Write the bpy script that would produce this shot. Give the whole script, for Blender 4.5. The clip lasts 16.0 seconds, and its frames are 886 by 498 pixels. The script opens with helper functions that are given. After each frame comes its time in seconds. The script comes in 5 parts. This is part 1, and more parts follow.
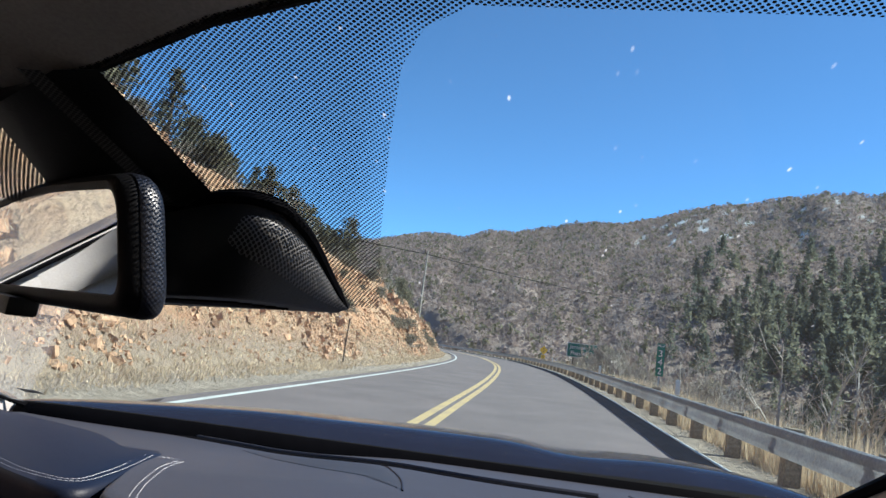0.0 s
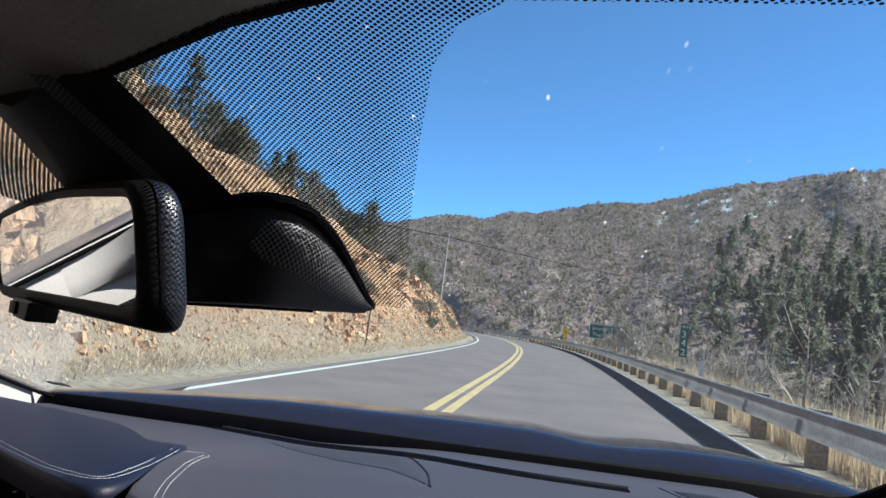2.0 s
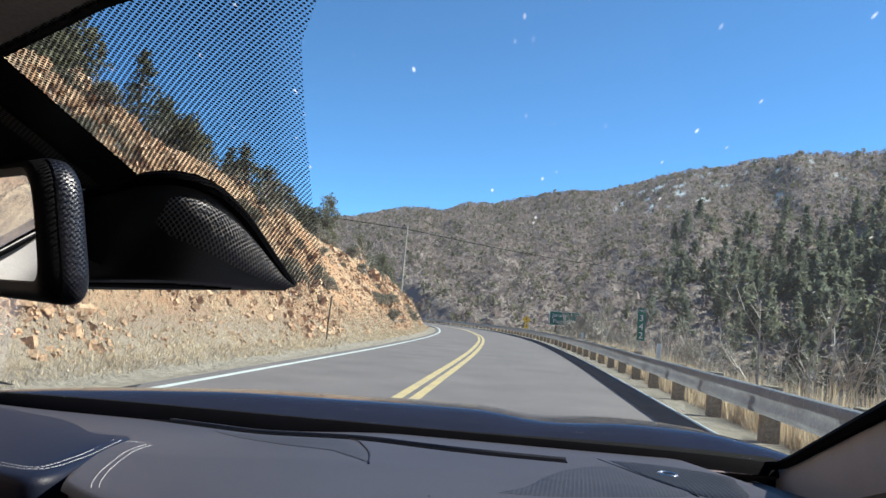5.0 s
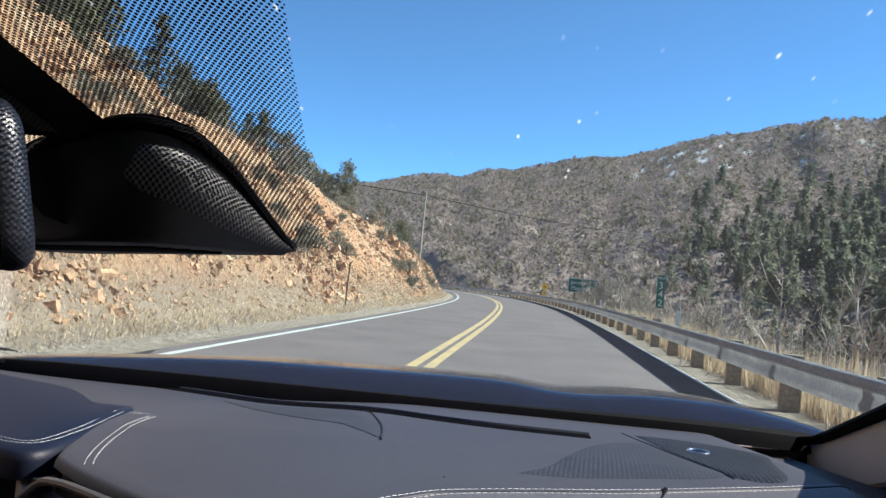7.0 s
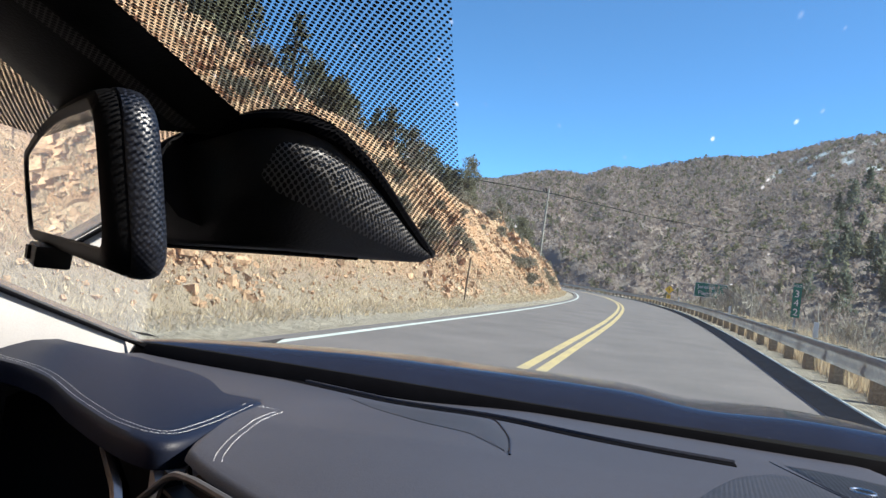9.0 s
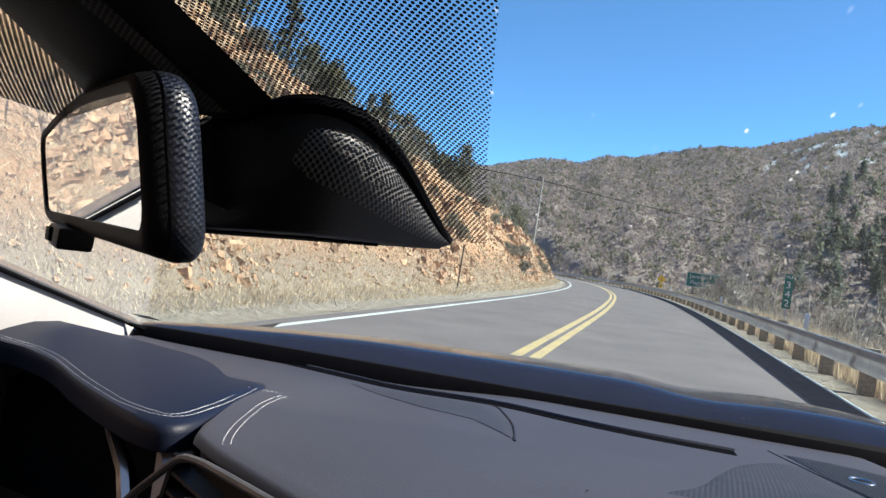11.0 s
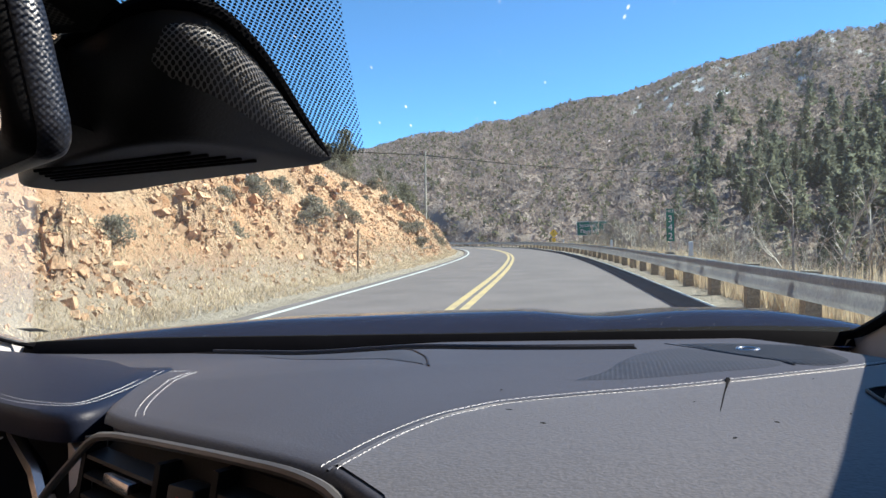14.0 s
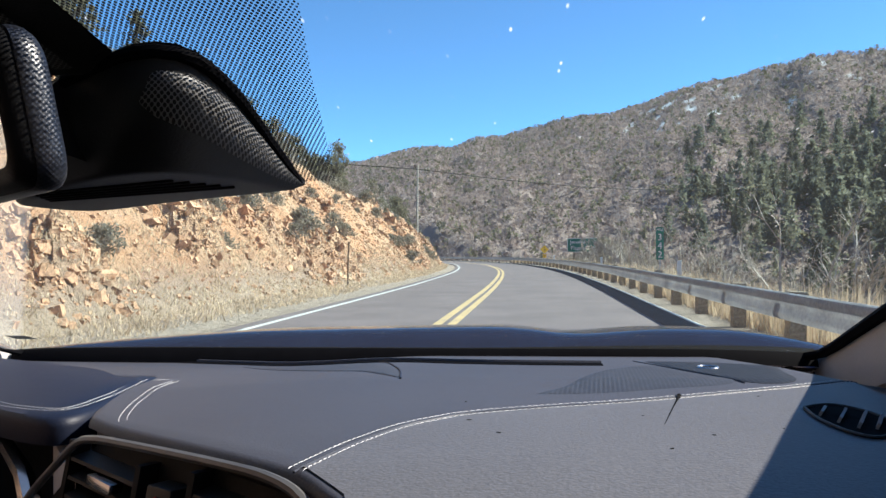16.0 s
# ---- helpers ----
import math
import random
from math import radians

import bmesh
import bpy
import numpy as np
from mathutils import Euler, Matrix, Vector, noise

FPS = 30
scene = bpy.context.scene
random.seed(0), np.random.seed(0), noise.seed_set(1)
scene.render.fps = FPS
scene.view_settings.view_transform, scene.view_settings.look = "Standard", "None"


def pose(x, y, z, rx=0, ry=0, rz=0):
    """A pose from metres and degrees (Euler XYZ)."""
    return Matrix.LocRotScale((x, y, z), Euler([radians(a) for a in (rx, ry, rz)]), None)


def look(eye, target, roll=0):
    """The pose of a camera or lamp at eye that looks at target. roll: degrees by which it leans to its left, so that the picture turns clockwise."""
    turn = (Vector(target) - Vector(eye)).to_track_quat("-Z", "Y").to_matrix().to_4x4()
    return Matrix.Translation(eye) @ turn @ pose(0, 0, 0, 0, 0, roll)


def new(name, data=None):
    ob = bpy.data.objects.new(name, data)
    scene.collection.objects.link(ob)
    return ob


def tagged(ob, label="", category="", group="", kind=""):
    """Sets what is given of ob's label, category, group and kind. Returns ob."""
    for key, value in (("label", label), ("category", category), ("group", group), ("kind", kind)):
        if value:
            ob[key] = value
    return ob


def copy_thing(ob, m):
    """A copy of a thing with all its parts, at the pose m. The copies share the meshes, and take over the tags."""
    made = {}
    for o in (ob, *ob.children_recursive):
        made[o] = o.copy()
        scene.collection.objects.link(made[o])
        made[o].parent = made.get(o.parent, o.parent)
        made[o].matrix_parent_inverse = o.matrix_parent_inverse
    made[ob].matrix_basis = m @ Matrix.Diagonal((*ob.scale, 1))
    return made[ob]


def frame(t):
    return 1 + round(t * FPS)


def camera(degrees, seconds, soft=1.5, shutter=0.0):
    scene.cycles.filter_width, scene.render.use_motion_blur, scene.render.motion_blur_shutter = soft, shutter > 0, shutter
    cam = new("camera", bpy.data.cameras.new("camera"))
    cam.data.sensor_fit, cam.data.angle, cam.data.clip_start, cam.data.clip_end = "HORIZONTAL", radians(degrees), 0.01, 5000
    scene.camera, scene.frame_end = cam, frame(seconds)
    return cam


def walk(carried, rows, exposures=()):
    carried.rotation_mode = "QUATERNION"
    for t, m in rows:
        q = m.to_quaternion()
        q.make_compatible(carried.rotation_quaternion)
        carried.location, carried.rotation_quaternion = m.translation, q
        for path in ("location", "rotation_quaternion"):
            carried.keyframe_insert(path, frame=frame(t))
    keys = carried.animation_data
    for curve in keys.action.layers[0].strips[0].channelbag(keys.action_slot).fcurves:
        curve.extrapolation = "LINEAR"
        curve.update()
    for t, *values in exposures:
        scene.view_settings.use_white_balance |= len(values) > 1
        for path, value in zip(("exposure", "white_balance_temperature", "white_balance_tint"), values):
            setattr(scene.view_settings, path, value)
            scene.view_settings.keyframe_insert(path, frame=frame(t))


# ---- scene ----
# The car stands on the road; the camera is hand-held inside it, behind the windscreen.
PATH = [
    (0, (0.175, -1.372, 1.222), (-0.746, 8.514, 2.412), 7.05),
    (0.5, (0.162, -1.370, 1.228), (-1.122, 8.461, 2.538), 8.29),
    (1, (0.188, -1.370, 1.227), (-0.496, 8.553, 2.264), 4.07),
    (1.5, (0.202, -1.375, 1.230), (-0.614, 8.545, 2.197), 5.65),
    (2, (0.167, -1.355, 1.234), (-0.999, 8.533, 2.166), 6.60),
    (2.5, (0.173, -1.349, 1.223), (-0.936, 8.544, 2.163), 6.61),
    (3, (0.162, -1.340, 1.219), (-1.069, 8.546, 2.091), 6.56),
    (5.5, (0.239, -1.377, 1.224), (0.030, 8.583, 2.098), 2.90),
    (6, (0.275, -1.366, 1.191), (0.426, 8.612, 1.835), 1.40),
    (6.5, (0.247, -1.336, 1.196), (0.010, 8.640, 1.841), 2.82),
    (7, (0.199, -1.313, 1.225), (-0.642, 8.642, 1.650), 4.88),
    (7.5, (0.198, -1.314, 1.233), (-1.092, 8.583, 1.855), 3.50),
    (8, (0.186, -1.297, 1.234), (-1.538, 8.548, 1.553), 5.13),
    (8.5, (0.195, -1.270, 1.224), (-1.957, 8.491, 1.528), 5.77),
    (9, (0.176, -1.272, 1.233), (-2.193, 8.441, 1.446), 7.08),
    (11.5, (0.158, -1.282, 1.231), (-2.029, 8.475, 1.230), 8.17),
    (12, (0.153, -1.296, 1.235), (-1.431, 8.577, 1.250), 5.85),
    (12.5, (0.159, -1.295, 1.224), (-1.002, 8.637, 1.325), 4.72),
    (13, (0.169, -1.298, 1.200), (-0.611, 8.669, 1.430), 1.41),
    (13.5, (0.169, -1.290, 1.190), (-0.747, 8.668, 1.121), 1.08),
    (14, (0.173, -1.290, 1.184), (-0.747, 8.667, 1.068), -1.41),
    (14.5, (0.175, -1.292, 1.186), (-0.885, 8.651, 1.099), -1.16),
    (15, (0.212, -1.316, 1.192), (-0.596, 8.650, 1.353), -2.46),
    (15.5, (0.191, -1.331, 1.194), (-0.531, 8.642, 1.326), -0.28),
    (16, (0.196, -1.331, 1.189), (-0.604, 8.637, 1.255), -0.35),
]
cam = camera(60.0, 16.0)
walk(cam, [(t, look(eye, target, roll)) for t, eye, target, roll in PATH], exposures=[(0, 0.95, 5800, 6), (2, 1.0, 5800, 6), (5.5, 1.02, 5980, 6), (8, 1.08, 5980, 6), (11.5, 1.16, 5950, 6), (14.5, 1.26, 6020, 6), (16, 1.25, 5980, 6)])

# ---------------------------------------------------------------- light
SUN_AZ, SUN_EL = 79.0, 41.0          # degrees to the right of ahead, above the horizon
world = bpy.data.worlds.new("sky")
scene.world = world
world.use_nodes = True
wn = world.node_tree
sky = wn.nodes.new("ShaderNodeTexSky")
sky.sky_type = "NISHITA"
sky.sun_disc = False
sky.sun_elevation = radians(SUN_EL)
sky.sun_rotation = radians(SUN_AZ)
sky.altitude = 2200
sky.air_density, sky.dust_density, sky.ozone_density = 0.62, 0.0, 3.4
wn.nodes["Background"].inputs["Strength"].default_value = 0.125
tint = wn.nodes.new("ShaderNodeMix")
tint.data_type, tint.blend_type = "RGBA", "MULTIPLY"
tint.inputs["Factor"].default_value = 1.0
tint.inputs["B"].default_value = (0.82, 0.98, 1.0, 1)         # clear high-altitude blue
wn.links.new(sky.outputs["Color"], tint.inputs["A"])
wn.links.new(tint.outputs["Result"], wn.nodes["Background"].inputs["Color"])
sun = new("sun", bpy.data.lights.new("sun", "SUN"))
sun.data.energy, sun.data.angle, sun.data.color = 5.8, radians(0.55), (1.0, 0.875, 0.74)
sun_dir = Vector((math.sin(radians(SUN_AZ)) * math.cos(radians(SUN_EL)), math.cos(radians(SUN_AZ)) * math.cos(radians(SUN_EL)), math.sin(radians(SUN_EL))))
sun.matrix_world = look(sun_dir * 50, (0, 0, 0))


# ---------------------------------------------------------------- materials
def material(name, colour, second=None, scale=6.0, rough=0.8, metal=0.0, bump=0.0, bump_scale=60.0, fine=0.25, spec=0.4, coords="Object", islands=0.0, coat=0.0, leafy=0.0):
    """A surface with variation at two scales; islands: brightness spread from piece to piece."""
    m = bpy.data.materials.new(name)
    m.use_nodes = True
    n, l = m.node_tree.nodes, m.node_tree.links
    b = n["Principled BSDF"]
    b.inputs["Roughness"].default_value, b.inputs["Metallic"].default_value = rough, metal
    b.inputs["Specular IOR Level"].default_value = spec
    b.inputs["Coat Weight"].default_value = coat
    second = second or tuple(c * 0.72 for c in colour)
    tc = n.new("ShaderNodeTexCoord")
    big, small = n.new("ShaderNodeTexNoise"), n.new("ShaderNodeTexNoise")
    big.inputs["Scale"].default_value, big.inputs["Detail"].default_value = scale, 5
    small.inputs["Scale"].default_value, small.inputs["Detail"].default_value = bump_scale, 4
    for t in (big, small):
        l.new(tc.outputs[coords], t.inputs["Vector"])
    ramp = n.new("ShaderNodeValToRGB")
    ramp.color_ramp.elements[0].position, ramp.color_ramp.elements[1].position = 0.34, 0.66
    ramp.color_ramp.elements[0].color, ramp.color_ramp.elements[1].color = (*colour, 1), (*second, 1)
    l.new(big.outputs["Fac"], ramp.inputs["Fac"])
    grain = n.new("ShaderNodeMix")
    grain.data_type, grain.blend_type = "RGBA", "MULTIPLY"
    grain.inputs["Factor"].default_value = fine
    l.new(ramp.outputs["Color"], grain.inputs["A"])
    stretch = n.new("ShaderNodeValToRGB")
    stretch.color_ramp.elements[0].position, stretch.color_ramp.elements[1].position = 0.3, 0.65
    l.new(small.outputs["Fac"], stretch.inputs["Fac"])
    l.new(stretch.outputs["Color"], grain.inputs["B"])
    out = grain.outputs["Result"]
    if islands:
        geo, hsv, mr = n.new("ShaderNodeNewGeometry"), n.new("ShaderNodeHueSaturation"), n.new("ShaderNodeMapRange")
        mr.inputs["To Min"].default_value, mr.inputs["To Max"].default_value = 1 - islands, 1 + islands
        l.new(geo.outputs["Random Per Island"], mr.inputs["Value"])
        l.new(mr.outputs["Result"], hsv.inputs["Value"])
        l.new(out, hsv.inputs["Color"])
        out = hsv.outputs["Color"]
    l.new(out, b.inputs["Base Color"])
    if leafy:                                    # thin leaves let light through
        tr, mx = n.new("ShaderNodeBsdfTranslucent"), n.new("ShaderNodeMixShader")
        mx.inputs[0].default_value = leafy
        l.new(out, tr.inputs["Color"])
        l.new(b.outputs[0], mx.inputs[1])
        l.new(tr.outputs[0], mx.inputs[2])
        l.new(mx.outputs[0], n["Material Output"].inputs["Surface"])
    if bump:
        bp = n.new("ShaderNodeBump")
        bp.inputs["Strength"].default_value = bump
        bp.inputs["Distance"].default_value = 0.5 / bump_scale
        l.new(small.outputs["Fac"], bp.inputs["Height"])
        l.new(bp.outputs["Normal"], b.inputs["Normal"])
    return m


def dotted(name, colour, dot, pitch, radius, rough=0.5, bump=0.0, turn=45, axes=((1, 0, 0), (0, 1, 0)), spec=0.4):
    """A lattice of small round holes or studs over a plain surface, laid out along two axes."""
    m = material(name, colour, rough=rough, spec=spec)
    n, l = m.node_tree.nodes, m.node_tree.links
    b = n["Principled BSDF"]
    src = b.inputs["Base Color"].links[0].from_socket
    tc, mp, vo, lt = n.new("ShaderNodeTexCoord"), n.new("ShaderNodeMapping"), n.new("ShaderNodeTexVoronoi"), n.new("ShaderNodeMath")
    mp.inputs["Rotation"].default_value = (0, 0, radians(turn))
    mp.inputs["Scale"].default_value = (1 / pitch,) * 3
    vo.voronoi_dimensions = "2D"
    flat = n.new("ShaderNodeCombineXYZ")
    for k, axis in enumerate(axes):
        dot_ = n.new("ShaderNodeVectorMath")
        dot_.operation, dot_.inputs[1].default_value = "DOT_PRODUCT", axis
        l.new(tc.outputs["Object"], dot_.inputs[0])
        l.new(dot_.outputs["Value"], flat.inputs[k])
    vo.inputs["Scale"].default_value, vo.inputs["Randomness"].default_value = 1.0, 0.0
    lt.operation, lt.inputs[1].default_value = "LESS_THAN", radius
    l.new(flat.outputs[0], mp.inputs["Vector"])
    l.new(mp.outputs["Vector"], vo.inputs["Vector"])
    l.new(vo.outputs["Distance"], lt.inputs[0])
    if bump:
        bp = n.new("ShaderNodeBump")
        bp.inputs["Strength"].default_value, bp.inputs["Distance"].default_value, bp.invert = bump, pitch * 0.5, True
        l.new(vo.outputs["Distance"], bp.inputs["Height"])
        l.new(bp.outputs["Normal"], b.inputs["Normal"])
    mix = n.new("ShaderNodeMix")
    mix.data_type = "RGBA"
    l.new(lt.outputs[0], mix.inputs["Factor"])
    l.new(src, mix.inputs["A"])
    mix.inputs["B"].default_value = (*dot, 1)
    l.new(mix.outputs["Result"], b.inputs["Base Color"])
    return m


ASPHALT = material("asphalt", (0.200, 0.158, 0.157), (0.152, 0.121, 0.121), 0.6, 0.9, bump=0.6, bump_scale=85, fine=0.6)
KERB = material("asphalt_kerb", (0.085, 0.078, 0.078), (0.060, 0.056, 0.057), 3, 0.85, bump=0.5, bump_scale=50, fine=0.4, spec=0.08)
YELLOW = material("yellow_road_paint", (0.57, 0.41, 0.185), (0.44, 0.325, 0.18), 1.5, 0.7, bump=0.3, bump_scale=60, fine=0.35)
WHITE = material("white_road_paint", (0.62, 0.62, 0.60), (0.48, 0.48, 0.46), 1.5, 0.7, bump=0.3, bump_scale=60, fine=0.3)
STEEL = material("weathered_galvanised_steel", (0.47, 0.46, 0.47), (0.35, 0.34, 0.355), 2.0, 0.5, metal=0.15, bump=0.1, bump_scale=25, fine=0.3)
TIMBER = material("weathered_timber", (0.20, 0.155, 0.11), (0.12, 0.09, 0.065), 4, 0.85, bump=0.6, bump_scale=35, fine=0.5)
POST = material("sunbleached_post_timber", (0.36, 0.29, 0.205), (0.24, 0.19, 0.135), 3, 0.85, bump=0.6, bump_scale=35, fine=0.5)
GRASS = material("dry_grass", (0.66, 0.515, 0.365), (0.53, 0.405, 0.28), 0.8, 0.9, fine=0.2, islands=0.35, leafy=0.4)
ROCK = material("broken_rock", (0.555, 0.355, 0.225), (0.49, 0.262, 0.148), 0.5, 0.9, bump=0.8, bump_scale=14, fine=0.55, islands=0.24, coords="Object")
SCRUB = material("grey_scrub", (0.378, 0.288, 0.258), (0.284, 0.220, 0.200), 0.03, 0.9, fine=0.3, bump_scale=2, islands=0.3, leafy=0.45)
JUNIPER = material("juniper_green", (0.225, 0.200, 0.125), (0.160, 0.146, 0.096), 0.4, 0.85, fine=0.3, bump_scale=3, islands=0.4, leafy=0.4)
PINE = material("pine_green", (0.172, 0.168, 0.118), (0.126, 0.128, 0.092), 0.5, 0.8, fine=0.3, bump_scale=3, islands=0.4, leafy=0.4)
# PINE made paler for the far trees, sunlight put into the colour
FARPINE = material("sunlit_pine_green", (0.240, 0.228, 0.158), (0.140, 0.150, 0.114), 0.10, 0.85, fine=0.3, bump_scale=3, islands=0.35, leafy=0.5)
SAGE = material("sage_brush", (0.29, 0.25, 0.19), (0.21, 0.185, 0.145), 0.8, 0.9, fine=0.3, bump_scale=4, islands=0.4, leafy=0.4)
TWIG = material("bare_grey_twigs", (0.43, 0.37, 0.32), (0.31, 0.26, 0.22), 2.0, 0.85, fine=0.3, bump_scale=20, islands=0.3)
BARK = material("bark", (0.13, 0.085, 0.06), (0.07, 0.05, 0.04), 6, 0.9, bump=0.7, bump_scale=25, fine=0.4)
LEATHER = material("dark_blue_grey_leather", (0.054, 0.054, 0.064), (0.044, 0.044, 0.053), 3, 0.5, bump=0.25, bump_scale=480, fine=0.25, spec=0.22)
# LEATHER made paler: the pad's sun sheen is put into the colour
PADGREY = material("sheen_lightened_leather", (0.101, 0.100, 0.106), (0.086, 0.085, 0.091), 3, 0.45, bump=0.4, bump_scale=380, fine=0.3, spec=0.18)
NAVY = material("navy_leather", (0.006, 0.009, 0.022), (0.005, 0.0075, 0.018), 4, 0.5, bump=0.25, bump_scale=520, fine=0.2, spec=0.22)
THREAD = material("pale_thread", (0.62, 0.62, 0.62), None, 40, 0.7, fine=0.1)
BLACK = material("matt_black_plastic", (0.006, 0.006, 0.007), None, 8, 0.6, bump=0.2, bump_scale=500, fine=0.2, spec=0.12)
RUBBER = material("black_glass_border", (0.004, 0.004, 0.005), None, 8, 0.8, fine=0.2, spec=0.02)
SHELL = material("fine_grained_black_shell", (0.011, 0.011, 0.012), None, 8, 0.5, bump=0.3, bump_scale=700, fine=0.2, spec=0.3)
GRAIN = dotted("studded_black_grip", (0.010, 0.012, 0.019), (0.014, 0.017, 0.028), 0.0017, 0.36, 0.38, bump=0.24, axes=((-0.689, -0.724, 0), (0.3, -0.3, 1)), spec=0.6)
PERF = dotted("perforated_black_cover", (0.17, 0.165, 0.16), (0.004, 0.004, 0.004), 0.0020, 0.41, 0.5, axes=((0.9, 0.45, 0), (0, 0.2, 1)), spec=0.3)
WEAVE = dotted("woven_black_strip", (0.15, 0.145, 0.14), (0.004, 0.004, 0.004), 0.0021, 0.42, 0.5, axes=((1, 0, 0), (0, 0.93, -0.37)), spec=0.3)
SPEAKER = dotted("perforated_leather", (0.056, 0.057, 0.066), (0.018, 0.018, 0.021), 0.0046, 0.40, 0.5, turn=7, spec=0.22)
GRILLE = dotted("perforated_speaker_cloth", (0.056, 0.058, 0.066), (0.002, 0.002, 0.003), 0.0056, 0.46, 0.5, turn=7, spec=0.12)
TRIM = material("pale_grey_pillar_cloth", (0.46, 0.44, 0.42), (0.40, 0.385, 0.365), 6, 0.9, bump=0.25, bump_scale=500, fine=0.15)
LINER = material("headliner_cloth", (0.56, 0.53, 0.49), None, 6, 0.95, bump=0.25, bump_scale=600, fine=0.2)
CHROME = material("satin_chrome", (0.62, 0.62, 0.64), None, 10, 0.22, metal=1.0, fine=0.05)
RED = material("red_marking", (0.55, 0.05, 0.03), None, 10, 0.5, fine=0.05)
PAINT = material("dark_blue_car_paint", (0.006, 0.010, 0.030), (0.005, 0.008, 0.024), 3, 0.09, metal=0.0, bump=0.06, fine=0.1, bump_scale=22, spec=0.08, coat=0.0)
GREEN = material("green_reflective_sheet", (0.006, 0.16, 0.11), (0.008, 0.13, 0.09), 3, 0.5, fine=0.1)
SIGNWHITE = material("white_reflective_sheet", (0.78, 0.78, 0.76), None, 5, 0.5, fine=0.05)
SIGNYELLOW = material("yellow_reflective_sheet", (0.78, 0.48, 0.02), (0.66, 0.42, 0.03), 3, 0.5, fine=0.1)
SIGNBLACK = material("black_sign_ink", (0.02, 0.02, 0.02), None, 5, 0.6, fine=0.1)
# paler than the shell: the vanes' lit edges are put into the colour
VANE = material("edge_lit_vane_plastic", (0.20, 0.20, 0.21), None, 20, 0.45, fine=0.1)
BEZEL = material("dull_silver_trim", (0.15, 0.145, 0.14), None, 20, 0.45, metal=0.5, fine=0.1)
STICKER = material("pale_sticker", (0.62, 0.63, 0.58), None, 30, 0.6, fine=0.2)
# near-black colour for the speck shadows painted on the dashboard
SPECK_SHADE = material("speck_shadow_paint", (0.012, 0.012, 0.013), None, 60, 0.95, fine=0.3, spec=0.02)
MIRROR = material("mirror_glass", (0.86, 0.87, 0.86), (0.86, 0.87, 0.86), 4, 0.015, metal=1.0, fine=0.0)

GLASS = bpy.data.materials.new("dusty_windscreen_glass")
GLASS.use_nodes = True
gn, gl = GLASS.node_tree.nodes, GLASS.node_tree.links
gn.remove(gn["Principled BSDF"])
g_clear, g_gloss, g_dust_glare, g_mix, g_mix2 = (gn.new("ShaderNodeBsdfTransparent"), gn.new("ShaderNodeBsdfGlossy"), gn.new("ShaderNodeBsdfTranslucent"),
                                           gn.new("ShaderNodeMixShader"), gn.new("ShaderNodeMixShader"))
g_clear.inputs["Color"].default_value = (0.775, 0.945, 0.95, 1)
g_gloss.inputs["Roughness"].default_value = 0.02
g_mix.inputs[0].default_value = 0.02
g_tc, g_vo, g_lt, g_no, g_mul = gn.new("ShaderNodeTexCoord"), gn.new("ShaderNodeTexVoronoi"), gn.new("ShaderNodeMapRange"), gn.new("ShaderNodeTexNoise"), gn.new("ShaderNodeMath")
g_vo.inputs["Scale"].default_value = 120
g_long = gn.new("ShaderNodeMapping")
g_long.inputs["Scale"].default_value = (1.0, 0.36, 0.36)
g_no.inputs["Scale"].default_value = 9
g_lt.inputs["From Min"].default_value, g_lt.inputs["From Max"].default_value = 0.03, 0.11
g_lt.inputs["To Min"].default_value, g_lt.inputs["To Max"].default_value = 0.95, 0.0
g_mul.operation = "MULTIPLY"
g_film = gn.new("ShaderNodeMath")
g_film.operation, g_film.inputs[1].default_value = "ADD", 0.012
gl.new(g_tc.outputs["Object"], g_long.inputs["Vector"])
gl.new(g_long.outputs[0], g_vo.inputs["Vector"])
gl.new(g_tc.outputs["Object"], g_no.inputs["Vector"])
gl.new(g_vo.outputs["Distance"], g_lt.inputs["Value"])
# only some of the specks, of uneven strength
g_pick, g_sep = gn.new("ShaderNodeMath"), gn.new("ShaderNodeSeparateColor")
g_pick.operation = "POWER"
g_pick.inputs[1].default_value = 1.7
gl.new(g_vo.outputs["Color"], g_sep.inputs["Color"])
gl.new(g_sep.outputs[0], g_pick.inputs[0])
g_some = gn.new("ShaderNodeMath")
g_some.operation = "MULTIPLY"
gl.new(g_pick.outputs[0], g_some.inputs[0])
gl.new(g_lt.outputs["Result"], g_some.inputs[1])
gl.new(g_some.outputs[0], g_mul.inputs[0])
gl.new(g_no.outputs["Fac"], g_mul.inputs[1])
gl.new(g_clear.outputs[0], g_mix.inputs[1])
gl.new(g_gloss.outputs[0], g_mix.inputs[2])
gl.new(g_mul.outputs[0], g_film.inputs[0])
# pale reflection painted over the driver's corner of the glass, with a straight edge
g_dot, g_edge, g_sum = gn.new("ShaderNodeVectorMath"), gn.new("ShaderNodeMapRange"), gn.new("ShaderNodeMath")
g_dot.operation, g_dot.inputs[1].default_value = "DOT_PRODUCT", (1.0, 0.68, 0.0)
g_edge.inputs["From Min"].default_value, g_edge.inputs["From Max"].default_value = -0.690, -0.682
g_edge.inputs["To Min"].default_value, g_edge.inputs["To Max"].default_value = 0.085, 0.0
g_sum.operation = "ADD"
gl.new(g_tc.outputs["Object"], g_dot.inputs[0])
gl.new(g_dot.outputs["Value"], g_edge.inputs["Value"])
gl.new(g_film.outputs[0], g_sum.inputs[0])
